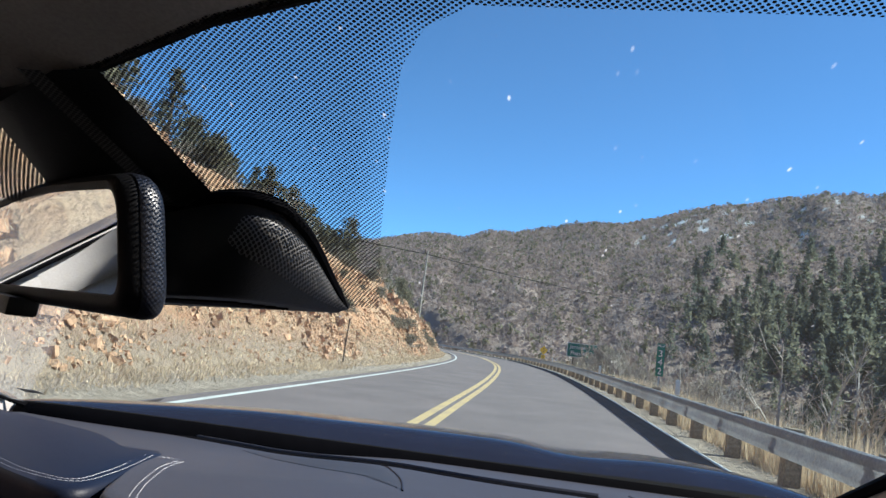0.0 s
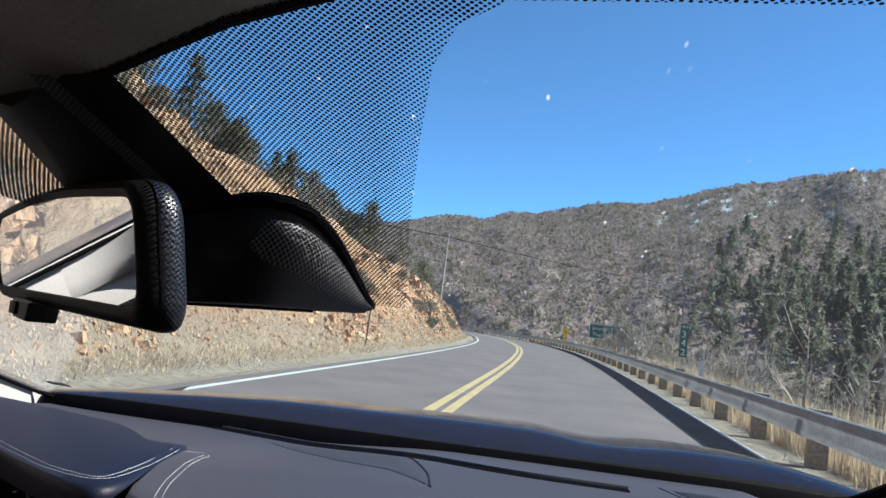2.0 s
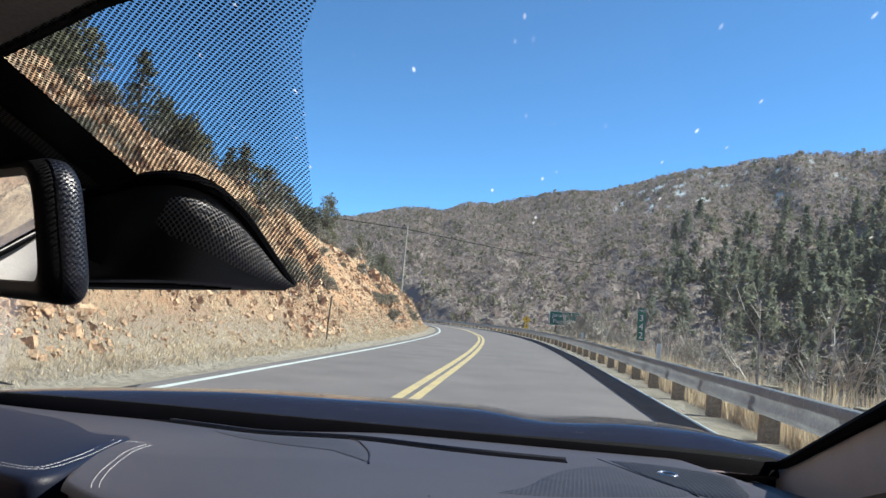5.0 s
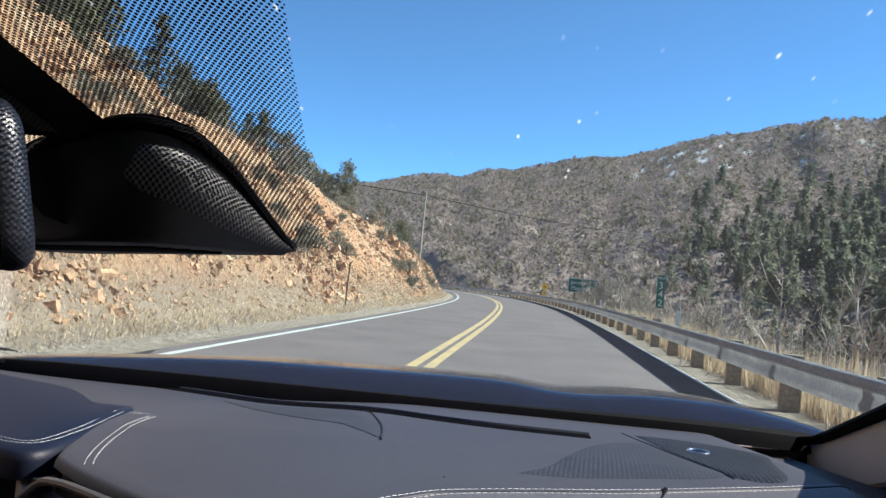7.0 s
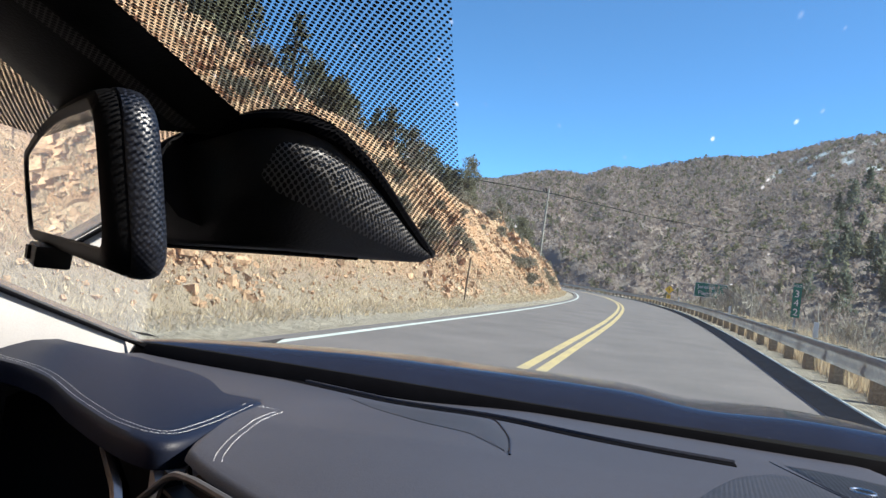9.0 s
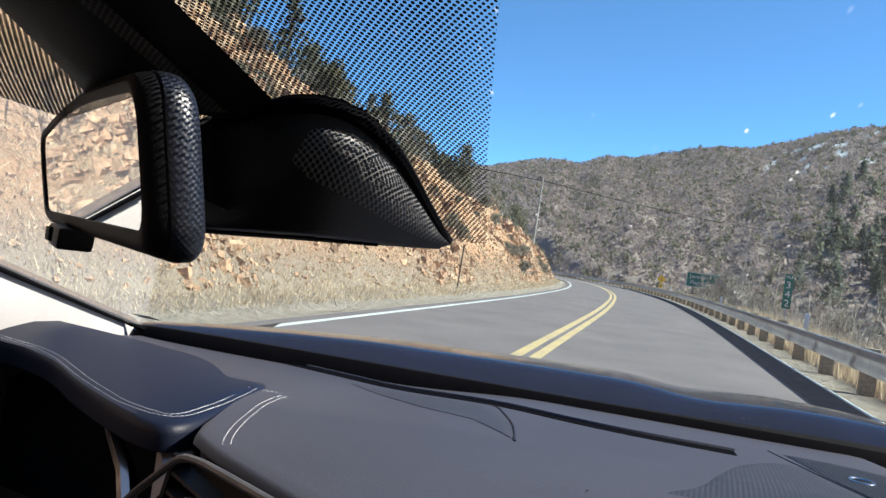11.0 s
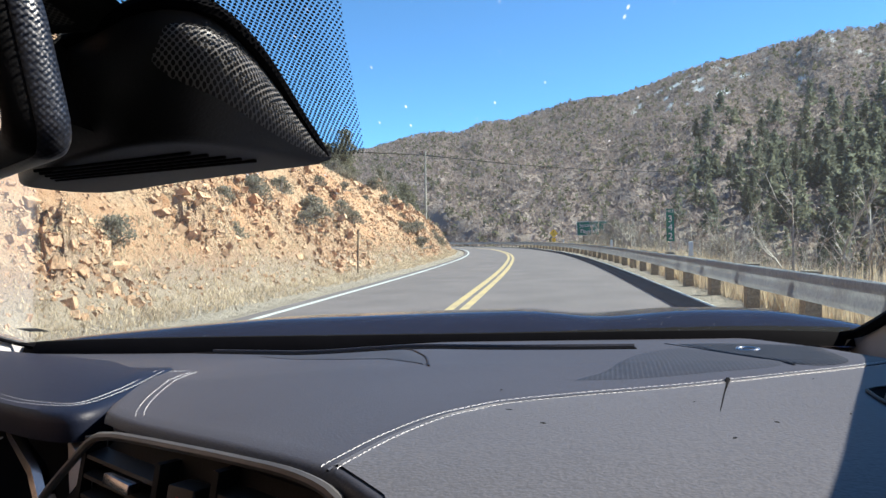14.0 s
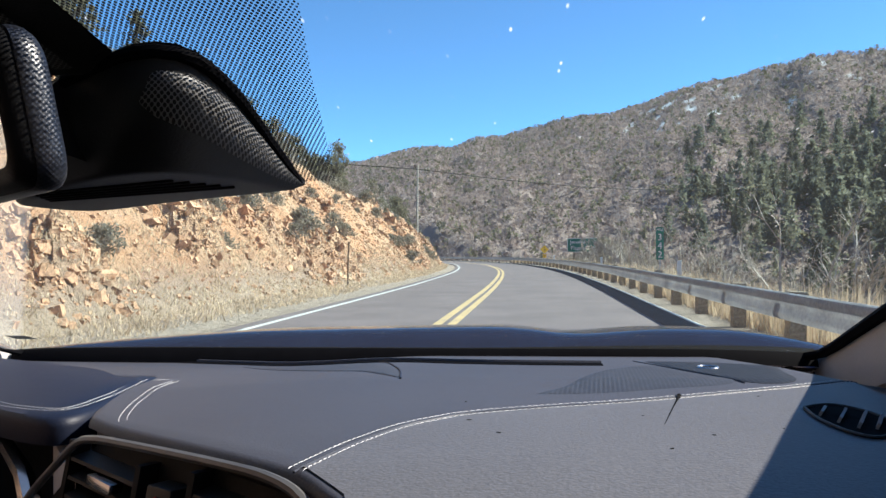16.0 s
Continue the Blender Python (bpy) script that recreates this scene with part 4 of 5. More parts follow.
# The wooded slopes across the valley.
def far_cover(name, label, count, seed, az_lo, az_hi, s_lo, s_hi, tall, wide, mat, per=22, keep=None, spire=0.0):
    rng = np.random.default_rng(seed)
    a = rng.uniform(az_lo, az_hi, count * 3)
    r = np.sqrt(rng.uniform(s_lo**2, s_hi**2, count * 3))
    x, y = r * np.sin(np.radians(a)), r * np.cos(np.radians(a))
    ok = (np.abs(x - centre(np.clip(y, -100, 225)) - 0.3) > 9) | (y > 225)
    if keep is not None:
        ok &= keep(a, r, rng)
    x, y = x[ok][:count], y[ok][:count]
    m = len(x)
    h = tall * rng.uniform(0.5, 1.25, m)
    w = wide * rng.uniform(0.6, 1.3, m)
    z = height(x, y)
    t = rng.random((m, per)) ** (1.35 if spire else 1.0)
    if spire:                                    # whorls of boughs, widest low down
        layer = np.floor(t * 9) / 9
        taper = (1 - t) ** 0.9 * (0.62 + 0.5 * (1 - (t - layer) * 9)) + 0.04
    else:
        taper = np.sqrt(np.clip(1 - (2 * t - 0.9) ** 2, 0.05, 1))
    ang, q = rng.uniform(0, 6.283, (m, per)), np.sqrt(rng.random((m, per)))
    c = np.stack([x[:, None] + np.cos(ang) * q * taper * w[:, None] * 0.5, y[:, None] + np.sin(ang) * q * taper * w[:, None] * 0.5, z[:, None] + (0.05 + 0.95 * t) * h[:, None]], -1)
    tri = rng.normal(size=(m, per, 3, 3)) * (w[:, None, None, None] * (0.085 if spire else 0.20))
    return tagged(put(name, triangles(name, (c[:, :, None, :] + tri).reshape(-1, 3, 3), mat)), label, "trees", kind="stuff")


def unsnowed(a, r, g):
    return lie(r * np.sin(np.radians(a)), r * np.cos(np.radians(a)))[1]["snow"] < 0.3


far_cover("far_scrub", "grey-brown leafless scrub over the far slopes", 50000, 81, -30, 50, 105, 490, 1.3, 1.7, SCRUB, 8, unsnowed)
far_cover("far_junipers", "dark junipers dotted over the far slopes", 5200, 82, -30, 50, 105, 500, 1.9, 1.7, JUNIPER, 22)
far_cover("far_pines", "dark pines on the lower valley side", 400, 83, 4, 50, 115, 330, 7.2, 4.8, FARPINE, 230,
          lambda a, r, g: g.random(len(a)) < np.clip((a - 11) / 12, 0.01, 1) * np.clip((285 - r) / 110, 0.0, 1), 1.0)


# ---------------------------------------------------------------- the car
car = thing("car", "dark blue car with stitched leather dashboard on the road", "car")


def screen_z(y, x=9.0):
    """The windscreen's surface: a leaning pane, fuller on the driver's side."""
    return 1.026 - 0.267 * y + 0.05 * math.exp(-((x + 0.28) / 0.2) ** 2 - ((y + 0.78) / 0.30) ** 2)


EDGE_Y = np.array([-1.20, -0.894, -0.70, -0.445, -0.05, 0.12])
EDGE_X = np.array([0.50, 0.557, 0.592, 0.642, 0.722, 0.748])


def screen_edge(y):
    return float(np.interp(y, EDGE_Y, EDGE_X))


# windscreen
rows = []
for y in np.linspace(0.05, -1.205, 40):
    w = screen_edge(y)
    rows.append([(s * w, y, screen_z(y, s * w)) for s in np.linspace(-1, 1, 41)])
windscreen = part("windscreen", loft(rows, False, False), GLASS, car, "dusty clear windscreen glass")
windscreen.visible_shadow = False
# dot screen round the mirror foot and along the top
FR_Y = np.array([-1.145, -1.141, -1.129, -1.106, -1.048, -0.951, -0.826, -0.80])
FR_X = np.array([0.175, 0.152, 0.137, 0.127, 0.116, 0.100, 0.083, 0.079])
ys = np.r_[np.linspace(-0.812, -1.14, 70), np.linspace(-1.1405, -1.20, 12)]
us = np.linspace(0, 1, 60)
fv, fs = [], []
for y in ys:
    right = float(np.interp(y, FR_Y, FR_X)) if y > -1.141 else 0.56
    left = float(np.interp(y, [-1.14, -1.0, -0.93, -0.90], [-0.30, -0.20, -0.115, -0.10])) if y > -1.141 else -0.5
    for u in us:
        x = left + (right - left) * u
        yy = y
        if y < -1.14:                            # the band along the top follows the header
            edge = float(np.interp(x, [0.10, 0.152, 0.193, 0.247, 0.35, 0.56], [-1.1405, -1.1415, -1.151, -1.158, -1.165, -1.17]))
            yy = edge + (y + 1.1405) / 0.0595 * (1.20 + edge)
        fv.append((x, yy, screen_z(yy) - 0.003))
        if y > -1.135:
            inside = min((right - x), (-0.806 - y) * 1.2)
        else:
            inside = min((-1.1405 - y) * 0.5, 0.02) if x > 0.15 else 0.02
        fs.append(0.29 + 0.09 * float(np.clip(inside / 0.016, 0, 1)) + 0.12 * float(np.clip((-0.05 - x) / 0.04, 0, 1)))
m = len(us)
ff = [(a * m + b, a * m + b + 1, (a + 1) * m + b + 1, (a + 1) * m + b) for a in range(len(ys) - 1) for b in range(m - 1)]
frit_mesh = mesh("dot_screen", fv, ff, FRIT)
frit_mesh.attributes.new("size", "FLOAT", "POINT").data.foreach_set("value", np.array(fs, np.float32))
# the rows of dots lie closer towards the top
lattice = np.array([(x / 0.0026, -132.6 * math.exp(-2.9 * (y + 1.14)), 0.0) for x, y, z in fv], np.float32)
frit_mesh.attributes.new("lattice", "FLOAT_VECTOR", "POINT").data.foreach_set("vector", lattice.ravel())
put("dot_screen", frit_mesh, windscreen, "black printed dot screen on the glass")
rows = [[(x, y, screen_z(y, x) - 0.0025) for x in np.linspace(-0.622, -0.585, 5)] for y in (-0.137, -0.125, -0.112, -0.100)]
sticker = part("sticker", loft(rows, False, False), STICKER, windscreen, "small pale sticker low on the glass", smooth=False)
rows = [[(x, y, screen_z(y, x) - 0.0032) for x in np.linspace(-0.619, -0.588, 5)] for y in (-0.120, -0.116)]
part("print_bar", loft(rows, False, False), BLACK, sticker, smooth=False)
# black border along the glass
line = [(-screen_edge(y), y, screen_z(y) - 0.004) for y in np.linspace(-1.1, 0.02, 14)]
line += [(s, 0.06 + 0.035 * (1 - (s / 0.73) ** 2), screen_z(0.05) - 0.012) for s in np.linspace(-0.70, 0.70, 16)]
line += [(screen_edge(y), y, screen_z(y) - 0.004) for y in np.linspace(0.02, -1.1, 14)]
part("seal", tube(line, [0.0032] * 14 + [0.0085] * 30, 6), RUBBER, windscreen)
rows = [[(s * 0.735, 0.02 + 0.055 * abs(s) ** 6 + d, h - 0.013 * abs(s) ** 6 + 0.007 * float(step(s, 0.15, 0.8))) for s in np.linspace(-1, 1, 31)] for d, h in ((-0.035, 0.996), (-0.031, 1.004), (-0.022, 1.0185), (-0.012, 1.0255), (0.03, 1.013), (0.08, 0.985))]
part("black_border", loft(rows, False, False), RUBBER, windscreen)

# bonnet, scuttle and wipers
BON_X = np.array([-0.95, -0.90, -0.73, -0.50, -0.32, 0.03, 0.22, 0.27, 0.33, 0.40, 0.51, 0.66, 0.79, 0.90, 0.95])
BON_Z = np.array([0.96, 0.982, 1.001, 1.019, 1.031, 1.038, 1.040, 1.032, 1.025, 1.029, 1.037, 1.034, 1.013, 0.985, 0.965])
_bx = np.linspace(-0.95, 0.95, 96)
_bz = np.convolve(np.pad(np.interp(_bx, BON_X, BON_Z), 2, mode="edge"), np.ones(5) / 5, "valid")


def bonnet_z(x, y):
    """Highest just ahead of the glass, falling away to the nose."""
    fore = max(0.0, y - 0.24)
    back = max(0.0, 0.22 - y)
    return float(np.interp(x, _bx, _bz)) - 0.035 * fore - 0.10 * fore**1.8 - 2.5 * back**1.6


rows = [[(s * 0.90, y, bonnet_z(s * 0.90, y)) for s in np.linspace(-1, 1, 61)] for y in np.r_[np.linspace(0.14, 0.30, 9), np.linspace(0.34, 1.15, 26)]]
for dy, dz in ((0.05, 0.02), (0.09, 0.06), (0.11, 0.13), (0.115, 0.30), (0.10, 0.55)):
    rows.append([(p[0] * (1 - dz * 0.06), 1.15 + dy - 0.10 * (p[0] / 0.9) ** 2, p[2] - dz) for p in rows[34]])
part("bonnet", loft(rows, False, False), PAINT, car, "glossy dark blue bonnet")
rows = [[(s * 0.76, y, h) for s in np.linspace(-1, 1, 9)] for y, h in ((0.07, 0.985), (0.10, 0.975), (0.15, 0.968), (0.18, 0.95))]
part("scuttle", loft(rows, False, False), BLACK, car)
for x0, x1 in ((-0.55, 0.05), (0.0, 0.62)):
    wiper = part("wiper_blade", tube([(x0, 0.105, 0.995), ((x0 + x1) / 2, 0.095, 1.004), (x1, 0.105, 0.997)], 0.007, 6), BLACK, car)
for s in (-1, 1):
    rows = [[(s * a, y, h) for a, h in ((0.90, 0.93), (0.97, 0.88), (0.99, 0.72), (0.98, 0.45))] for y in np.linspace(-0.1, 1.10, 12)]
    part("wing", loft(rows, False, False), PAINT, car)

# roof lining, doors and tail: the closed cabin round the camera
HEAD_X = np.array([-0.62, -0.40, -0.25, -0.10, -0.004, 0.064, 0.125, 0.25, 0.55, 0.62])
HEAD_Y = np.array([-0.93, -0.965, -1.00, -1.040, -1.084, -1.124, -1.149, -1.168, -1.185, -1.18])
rows = []
xs = np.linspace(-0.60, 0.60, 41)
for k, back in enumerate((0.0, 0.004, 0.05, 0.16, 0.4, 0.9, 1.55)):
    lift = (-0.001, -0.002, 0.010, 0.030, 0.055, 0.06, 0.02)[k]
    rows.append([(x, float(np.interp(x, HEAD_X, HEAD_Y)) - back, screen_z(float(np.interp(x, HEAD_X, HEAD_Y))) + lift - 0.25 * max(0, abs(x) - 0.42) ** 1.5) for x in xs])
part("roof_lining", loft(rows, False, False), LINER, car, "dark grey-brown cloth roof lining")
rows = [[(x * 1.04, float(np.interp(x, HEAD_X, HEAD_Y)) - b, screen_z(-1.16) + 0.035 + l - 0.3 * max(0, abs(x) - 0.45) ** 1.5) for x in xs] for b, l in ((-0.01, -0.012), (0.1, 0.025), (0.5, 0.07), (1.0, 0.07), (1.6, 0.02))]
part("roof", loft(rows, False, False), PAINT, car)
# sheet added by the driver's pillar; its shaded underside darkens the mirror's view
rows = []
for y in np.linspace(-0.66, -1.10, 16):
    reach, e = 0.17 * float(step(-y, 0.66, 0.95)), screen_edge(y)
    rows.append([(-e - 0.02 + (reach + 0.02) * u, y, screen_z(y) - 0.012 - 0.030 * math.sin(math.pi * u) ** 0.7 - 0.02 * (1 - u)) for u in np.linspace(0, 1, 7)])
part("added_corner_sheet", loft(rows, False, False), TRIM, car, "grey cloth sheet added at the driver's pillar, underside in shade")
line = [(x, float(np.interp(x, HEAD_X, HEAD_Y)) + 0.001, screen_z(float(np.interp(x, HEAD_X, HEAD_Y))) - 0.002) for x in xs]
part("header_strip", tube(line, 0.002, 6), BLACK, car)
for s in (-1, 1):
    # windscreen pillar, cloth covered
    sect = ((0.005, 0.0), (0.007, -0.045), (0.016, -0.078), (0.05, -0.098), (0.13, -0.085), (0.13, -0.02), (0.06, 0.012))
    rings = []
    for y in np.r_[np.linspace(0.10, -1.17, 15)]:
        e = screen_edge(y)
        rings.append([(s * (e + a), y - 0.02 * (b < -0.05), screen_z(y) + b) for a, b in sect])
    part("pillar", loft(rings), TRIM, car, "pale cloth-covered windscreen pillar")
    bm = bmesh.new()
    box(bm, (0.755, -2.7, 0.20), (0.83, 0.12, 0.93))
    for v in bm.verts:
        v.co.x *= s
    part("door", bm, BLACK, car, "dark door", bevel=0.02)
    # dark corner panel between pillar and door
    rows = [[(s * (screen_edge(y) + 0.022), y - 0.02, screen_z(y) - 0.080), (s * (screen_edge(y) + 0.05), y - 0.04, screen_z(y) - 0.14), (s * 0.772, y - 0.06, 0.90)] for y in np.linspace(0.1, -1.0 if s > 0 else -0.50, 12)]
    part("corner_panel", loft(rows, False, False), BLACK, car)
    rings = [[(s * (0.60 + 0.10 * a), y, z) for a, y in ((0, -1.62), (1, -1.62), (1, -1.82), (0, -1.82))] for z in (0.9, 1.36)]
    part("door_pillar", loft(rings), TRIM, car)
for s in (-1, 1):
    # painted outer skin: pillar, roof rail and body side
    rings = [[(s * (screen_edge(y) + a), y, screen_z(y) + b) for a, b in ((0.012, 0.006), (0.05, 0.022), (0.12, 0.004), (0.145, -0.05), (0.138, -0.05), (0.10, 0.0))] for y in np.linspace(0.12, -1.17, 14)]
    part("pillar_skin", loft(rings), PAINT, car)
    rings = [[(s * (0.62 + 0.03 * t + a), -1.15 - 1.58 * t, 1.325 - 0.03 * t + b) for a, b in ((-0.03, 0.0), (-0.02, 0.045), (0.03, 0.05), (0.075, 0.01), (0.05, -0.03))] for t in np.linspace(0, 1, 8)]
    part("roof_rail", loft(rings), PAINT, car)
    rings = [[(s * a, y, h) for a, h in ((0.84, 0.95), (0.90, 0.93), (0.96, 0.80), (0.97, 0.55), (0.93, 0.30), (0.86, 0.24), (0.84, 0.5))] for y in np.linspace(-0.12, -2.80, 10)]
    part("body_side", loft(rings), PAINT, car)
    for y in (0.62, -2.25):
        rings = [[(s * (0.78 + a), y + r * math.sin(b), 0.335 + r * math.cos(b)) for b in np.linspace(0, 2 * math.pi, 28, endpoint=False)] for a, r in ((0.0, 0.22), (0.0, 0.31), (0.03, 0.335), (0.17, 0.335), (0.20, 0.31), (0.20, 0.23))]
        wheel = part("wheel", loft(rings, True, False), RUBBER, car, "black tyre on a grey rim")
        rings = [[(s * (0.78 + a), y + r * math.sin(b), 0.335 + r * math.cos(b)) for b in np.linspace(0, 2 * math.pi, 28, endpoint=False)] for a, r in ((0.01, 0.23), (0.19, 0.23), (0.17, 0.20), (0.16, 0.06), (0.18, 0.02))]
        part("rim", loft(rings), STEEL, wheel)
bm = bmesh.new()
box(bm, (-0.80, -2.78, 0.2), (0.80, -2.70, 0.97))
part("tail_panel", bm, LINER, car, smooth=False)
rows = [[(x, y - 0.06 * (x / 0.7) ** 2 * 0.3, z) for x in np.linspace(-0.68, 0.68, 9)] for y, z in ((-2.74, 0.97), (-2.70, 1.15), (-2.66, 1.30))]
rear_window = part("rear_window", loft(rows, False, False), GLASS, car, "clear rear window glass")
rear_window.visible_shadow = False
rows = [[(x, y, z) for x in np.linspace(-0.90, 0.90, 9)] for y, z in ((-2.78, 0.97), (-3.0, 0.95), (-3.06, 0.88), (-3.08, 0.6), (-3.04, 0.3), (-2.8, 0.26))]
part("tail_skin", loft(rows, False, False), PAINT, car)
bm = bmesh.new()
box(bm, (-0.80, -2.75, 0.14), (0.80, 0.10, 0.22))
part("floor_pan", bm, BLACK, car, smooth=False)

# ---------------------------------------------------------------- dashboard


def dash_z(x, y):
    base = np.interp(y, [-1.2, -1.0, -0.84, -0.5, -0.3, 0.0, 0.1], [1.0, 1.035, 1.05, 1.055, 1.040, 1.012, 1.003])
    return float(base - 0.014 * step(-x, -0.08, 0.2) - 0.030 * step(x, 0.54, 0.64))


def dash_rear(x):
    return float(np.interp(x, [-0.72, -0.26, -0.245, -0.225, -0.195, -0.15, 0.0, 0.066, 0.10, 0.14, 0.2, 0.72], [-0.32, -0.34, -0.40, -0.50, -0.632, -0.672, -0.79, -0.842, -0.885, -1.02, -1.06, -1.06]))


xs = np.r_[np.linspace(-0.71, -0.27, 12), np.linspace(-0.25, 0.2, 46), np.linspace(0.22, 0.70, 24)]
rows = []
for v in np.linspace(0, 1, 40):
    rows.append([(x, 0.05 + (dash_rear(x) - 0.05) * v, dash_z(x, 0.05 + (dash_rear(x) - 0.05) * v)) for x in xs])
for a in (30, 60, 85):
    rows.append([(x, dash_rear(x) - 0.010 * math.sin(radians(a)), dash_z(x, dash_rear(x)) - 0.010 * (1 - math.cos(radians(a)))) for x in xs])
rows.append([(x, dash_rear(x) + 0.004, dash_z(x, dash_rear(x)) - 0.0135) for x in xs])
rows.append([(x, dash_rear(x) + 0.05, 0.86) for x in xs])
pad = part("dashboard", loft(rows, False, False), LEATHER, car, "dark blue-grey leather dashboard with white stitching")


def stitching(points, off, surface, parent, gap=0.0060, length=0.0046, wide=0.00062):
    """A row of thread stitches beside a line (x, y), on a surface."""
    p = smooth_line(points, 400)
    t = np.gradient(p, axis=0)
    t /= np.linalg.norm(t, axis=1, keepdims=True)
    p = p + np.stack([-t[:, 1], t[:, 0]], 1) * off
    dist = np.r_[0, np.cumsum(np.linalg.norm(np.diff(p, axis=0), axis=1))]
    v, f = [], []
    for d in np.arange(0.002, dist[-1] - length, gap):
        ends = []
        for q in (d, d + length):
            ends.append((np.interp(q, dist, p[:, 0]), np.interp(q, dist, p[:, 1])))
        (x0, y0), (x1, y1) = ends
        nx, ny = -(y1 - y0) / length * wide / 2, (x1 - x0) / length * wide / 2
        k = len(v)
        for x, y, h in ((x0, y0, -0.0002), ((x0 + x1) / 2, (y0 + y1) / 2, 0.0003), (x1, y1, -0.0002)):
            z = surface(x, y)
            v += [(x - nx, y - ny, z + h), (x, y, z + h + 0.0003), (x + nx, y + ny, z + h)]
        for r in (0, 3):
            f += [(k + r, k + r + 1, k + r + 4, k + r + 3), (k + r + 1, k + r + 2, k + r + 5, k + r + 4)]
    return put("stitching", mesh("stitching", v, f, THREAD), parent, "white twin stitching")


def seam(points, surface, parent, radius=0.0016, mat=None):
    line = [(x, y, surface(x, y) + 0.0002) for x, y in smooth_line(points, 90)]
    return part("seam", tube(line, radius, 5), mat or NAVY, parent)


PASS_LINE = [(0.060, -0.846), (0.066, -0.828), (0.086, -0.775), (0.113, -0.725), (0.140, -0.696), (0.168, -0.674), (0.23, -0.648), (0.32, -0.616), (0.418, -0.572), (0.487, -0.54), (0.56, -0.50)]
for off in (0.0056, -0.0056):
    stitching(PASS_LINE, off, lambda x, y: dash_z(x, y) + 0.0011, pad)
seam(PASS_LINE, dash_z, pad, 0.0011)
# the pad on the passenger's side of that seam; sheen painted as paler leather
edge = [(float(x), float(y)) for x, y in smooth_line(PASS_LINE, 90) if x < 0.555]
rows = []
for v in (0.0, 0.012, 0.05, 0.12, 0.22, 0.34, 0.46, 0.58, 0.70, 0.82, 0.92, 0.985):
    rows.append([(x, y + (min(y - 0.002, dash_rear(x) + 0.002) - y) * v, dash_z(x, y + (min(y - 0.002, dash_rear(x) + 0.002) - y) * v) + (0.0002 if v < 0.01 else 0.0011)) for x, y in edge])
part("passenger_pad", loft(rows, False, False), PADGREY, pad, "grey leather passenger pad, paler for its sheen")
PAD_LINE = [(-0.148, -0.662), (-0.160, -0.635), (-0.177, -0.58), (-0.194, -0.50), (-0.205, -0.44), (-0.208, -0.414), (-0.222, -0.399), (-0.245, -0.398)]
for off in (0.0045, -0.0025):
    stitching(PAD_LINE, off, dash_z, pad)

# air slot along the foot of the glass: a narrow groove with a soft lip behind it
SLOT = smooth_line([(-0.43, 0.005), (-0.20, -0.10), (-0.02, -0.19), (0.10, -0.262), (0.20, -0.296), (0.325, -0.305)], 50)
rows = [[(x, y + dy, dash_z(x, y) + h) for x, y in SLOT] for dy, h in ((0.022, -0.003), (0.018, 0.0008), (0.002, 0.0008), (-0.002, -0.003))]
slot = part("air_slot", loft(rows, False, False), RUBBER, pad, "black demister slot")
part("slot_lip", tube([(x, y + 0.024, dash_z(x, y) + 0.001) for x, y in SLOT], 0.0032, 6), LEATHER, slot)


def patch(name, outline, mat, surface, parent, lift=0.0007, label=""):
    """A thin inlay that follows the surface inside an outline of (x, y)."""
    pts = smooth_line(outline + [outline[0]], 80)[:-1]
    c = pts.mean(0)
    rings = [[(c[0] + (x - c[0]) * s, c[1] + (y - c[1]) * s, surface(c[0] + (x - c[0]) * s, c[1] + (y - c[1]) * s) + h) for x, y in pts] for s, h in ((1.0, 0.0001), (0.985, lift), (0.75, lift), (0.5, lift), (0.25, lift), (0.02, lift))]
    return part(name, loft(rings), mat, parent, label)


patch("demister_panel", [(-0.22, -0.14), (-0.10, -0.172), (0.0, -0.222), (0.043, -0.315), (0.064, -0.40), (0.078, -0.495), (0.04, -0.42), (-0.05, -0.345), (-0.13, -0.255)], SPEAKER, dash_z, pad, label="finely perforated leather panel")
seam([(0.005, -0.195), (0.026, -0.235), (0.047, -0.315), (0.068, -0.404), (0.083, -0.508)], dash_z, pad, 0.0014)
patch("perforated_panel", [(0.225, -0.588), (0.262, -0.535), (0.31, -0.40), (0.352, -0.325), (0.385, -0.30), (0.398, -0.335), (0.414, -0.43), (0.433, -0.515), (0.35, -0.556), (0.28, -0.582)], SPEAKER, dash_z, pad, lift=0.0003, label="finely perforated leather panel")
patch("speaker_grille", [(0.40, -0.19), (0.45, -0.19), (0.505, -0.23), (0.54, -0.30), (0.527, -0.38), (0.497, -0.505), (0.445, -0.517), (0.425, -0.43), (0.408, -0.33)], GRILLE, dash_z, pad, lift=0.0008, label="dark perforated speaker grille")
seam([(0.385, -0.17), (0.393, -0.26), (0.405, -0.35), (0.420, -0.43), (0.440, -0.522)], dash_z, pad, 0.0010)
ring = [(0.450 + 0.0125 * math.cos(a), -0.341 + 0.0125 * math.sin(a), dash_z(0.45, -0.341) + 0.0015) for a in np.linspace(0, 2 * math.pi, 25)]
sensor = part("light_sensor", tube(ring, 0.0017, 6, False), CHROME, pad)
bm = bmesh.new()
bmesh.ops.create_uvsphere(bm, u_segments=14, v_segments=8, radius=0.0112, matrix=Matrix.Translation((0.450, -0.341, dash_z(0.45, -0.341))) @ Matrix.Diagonal((1, 1, 0.2, 1)))
part("lens", bm, BLACK, sensor)
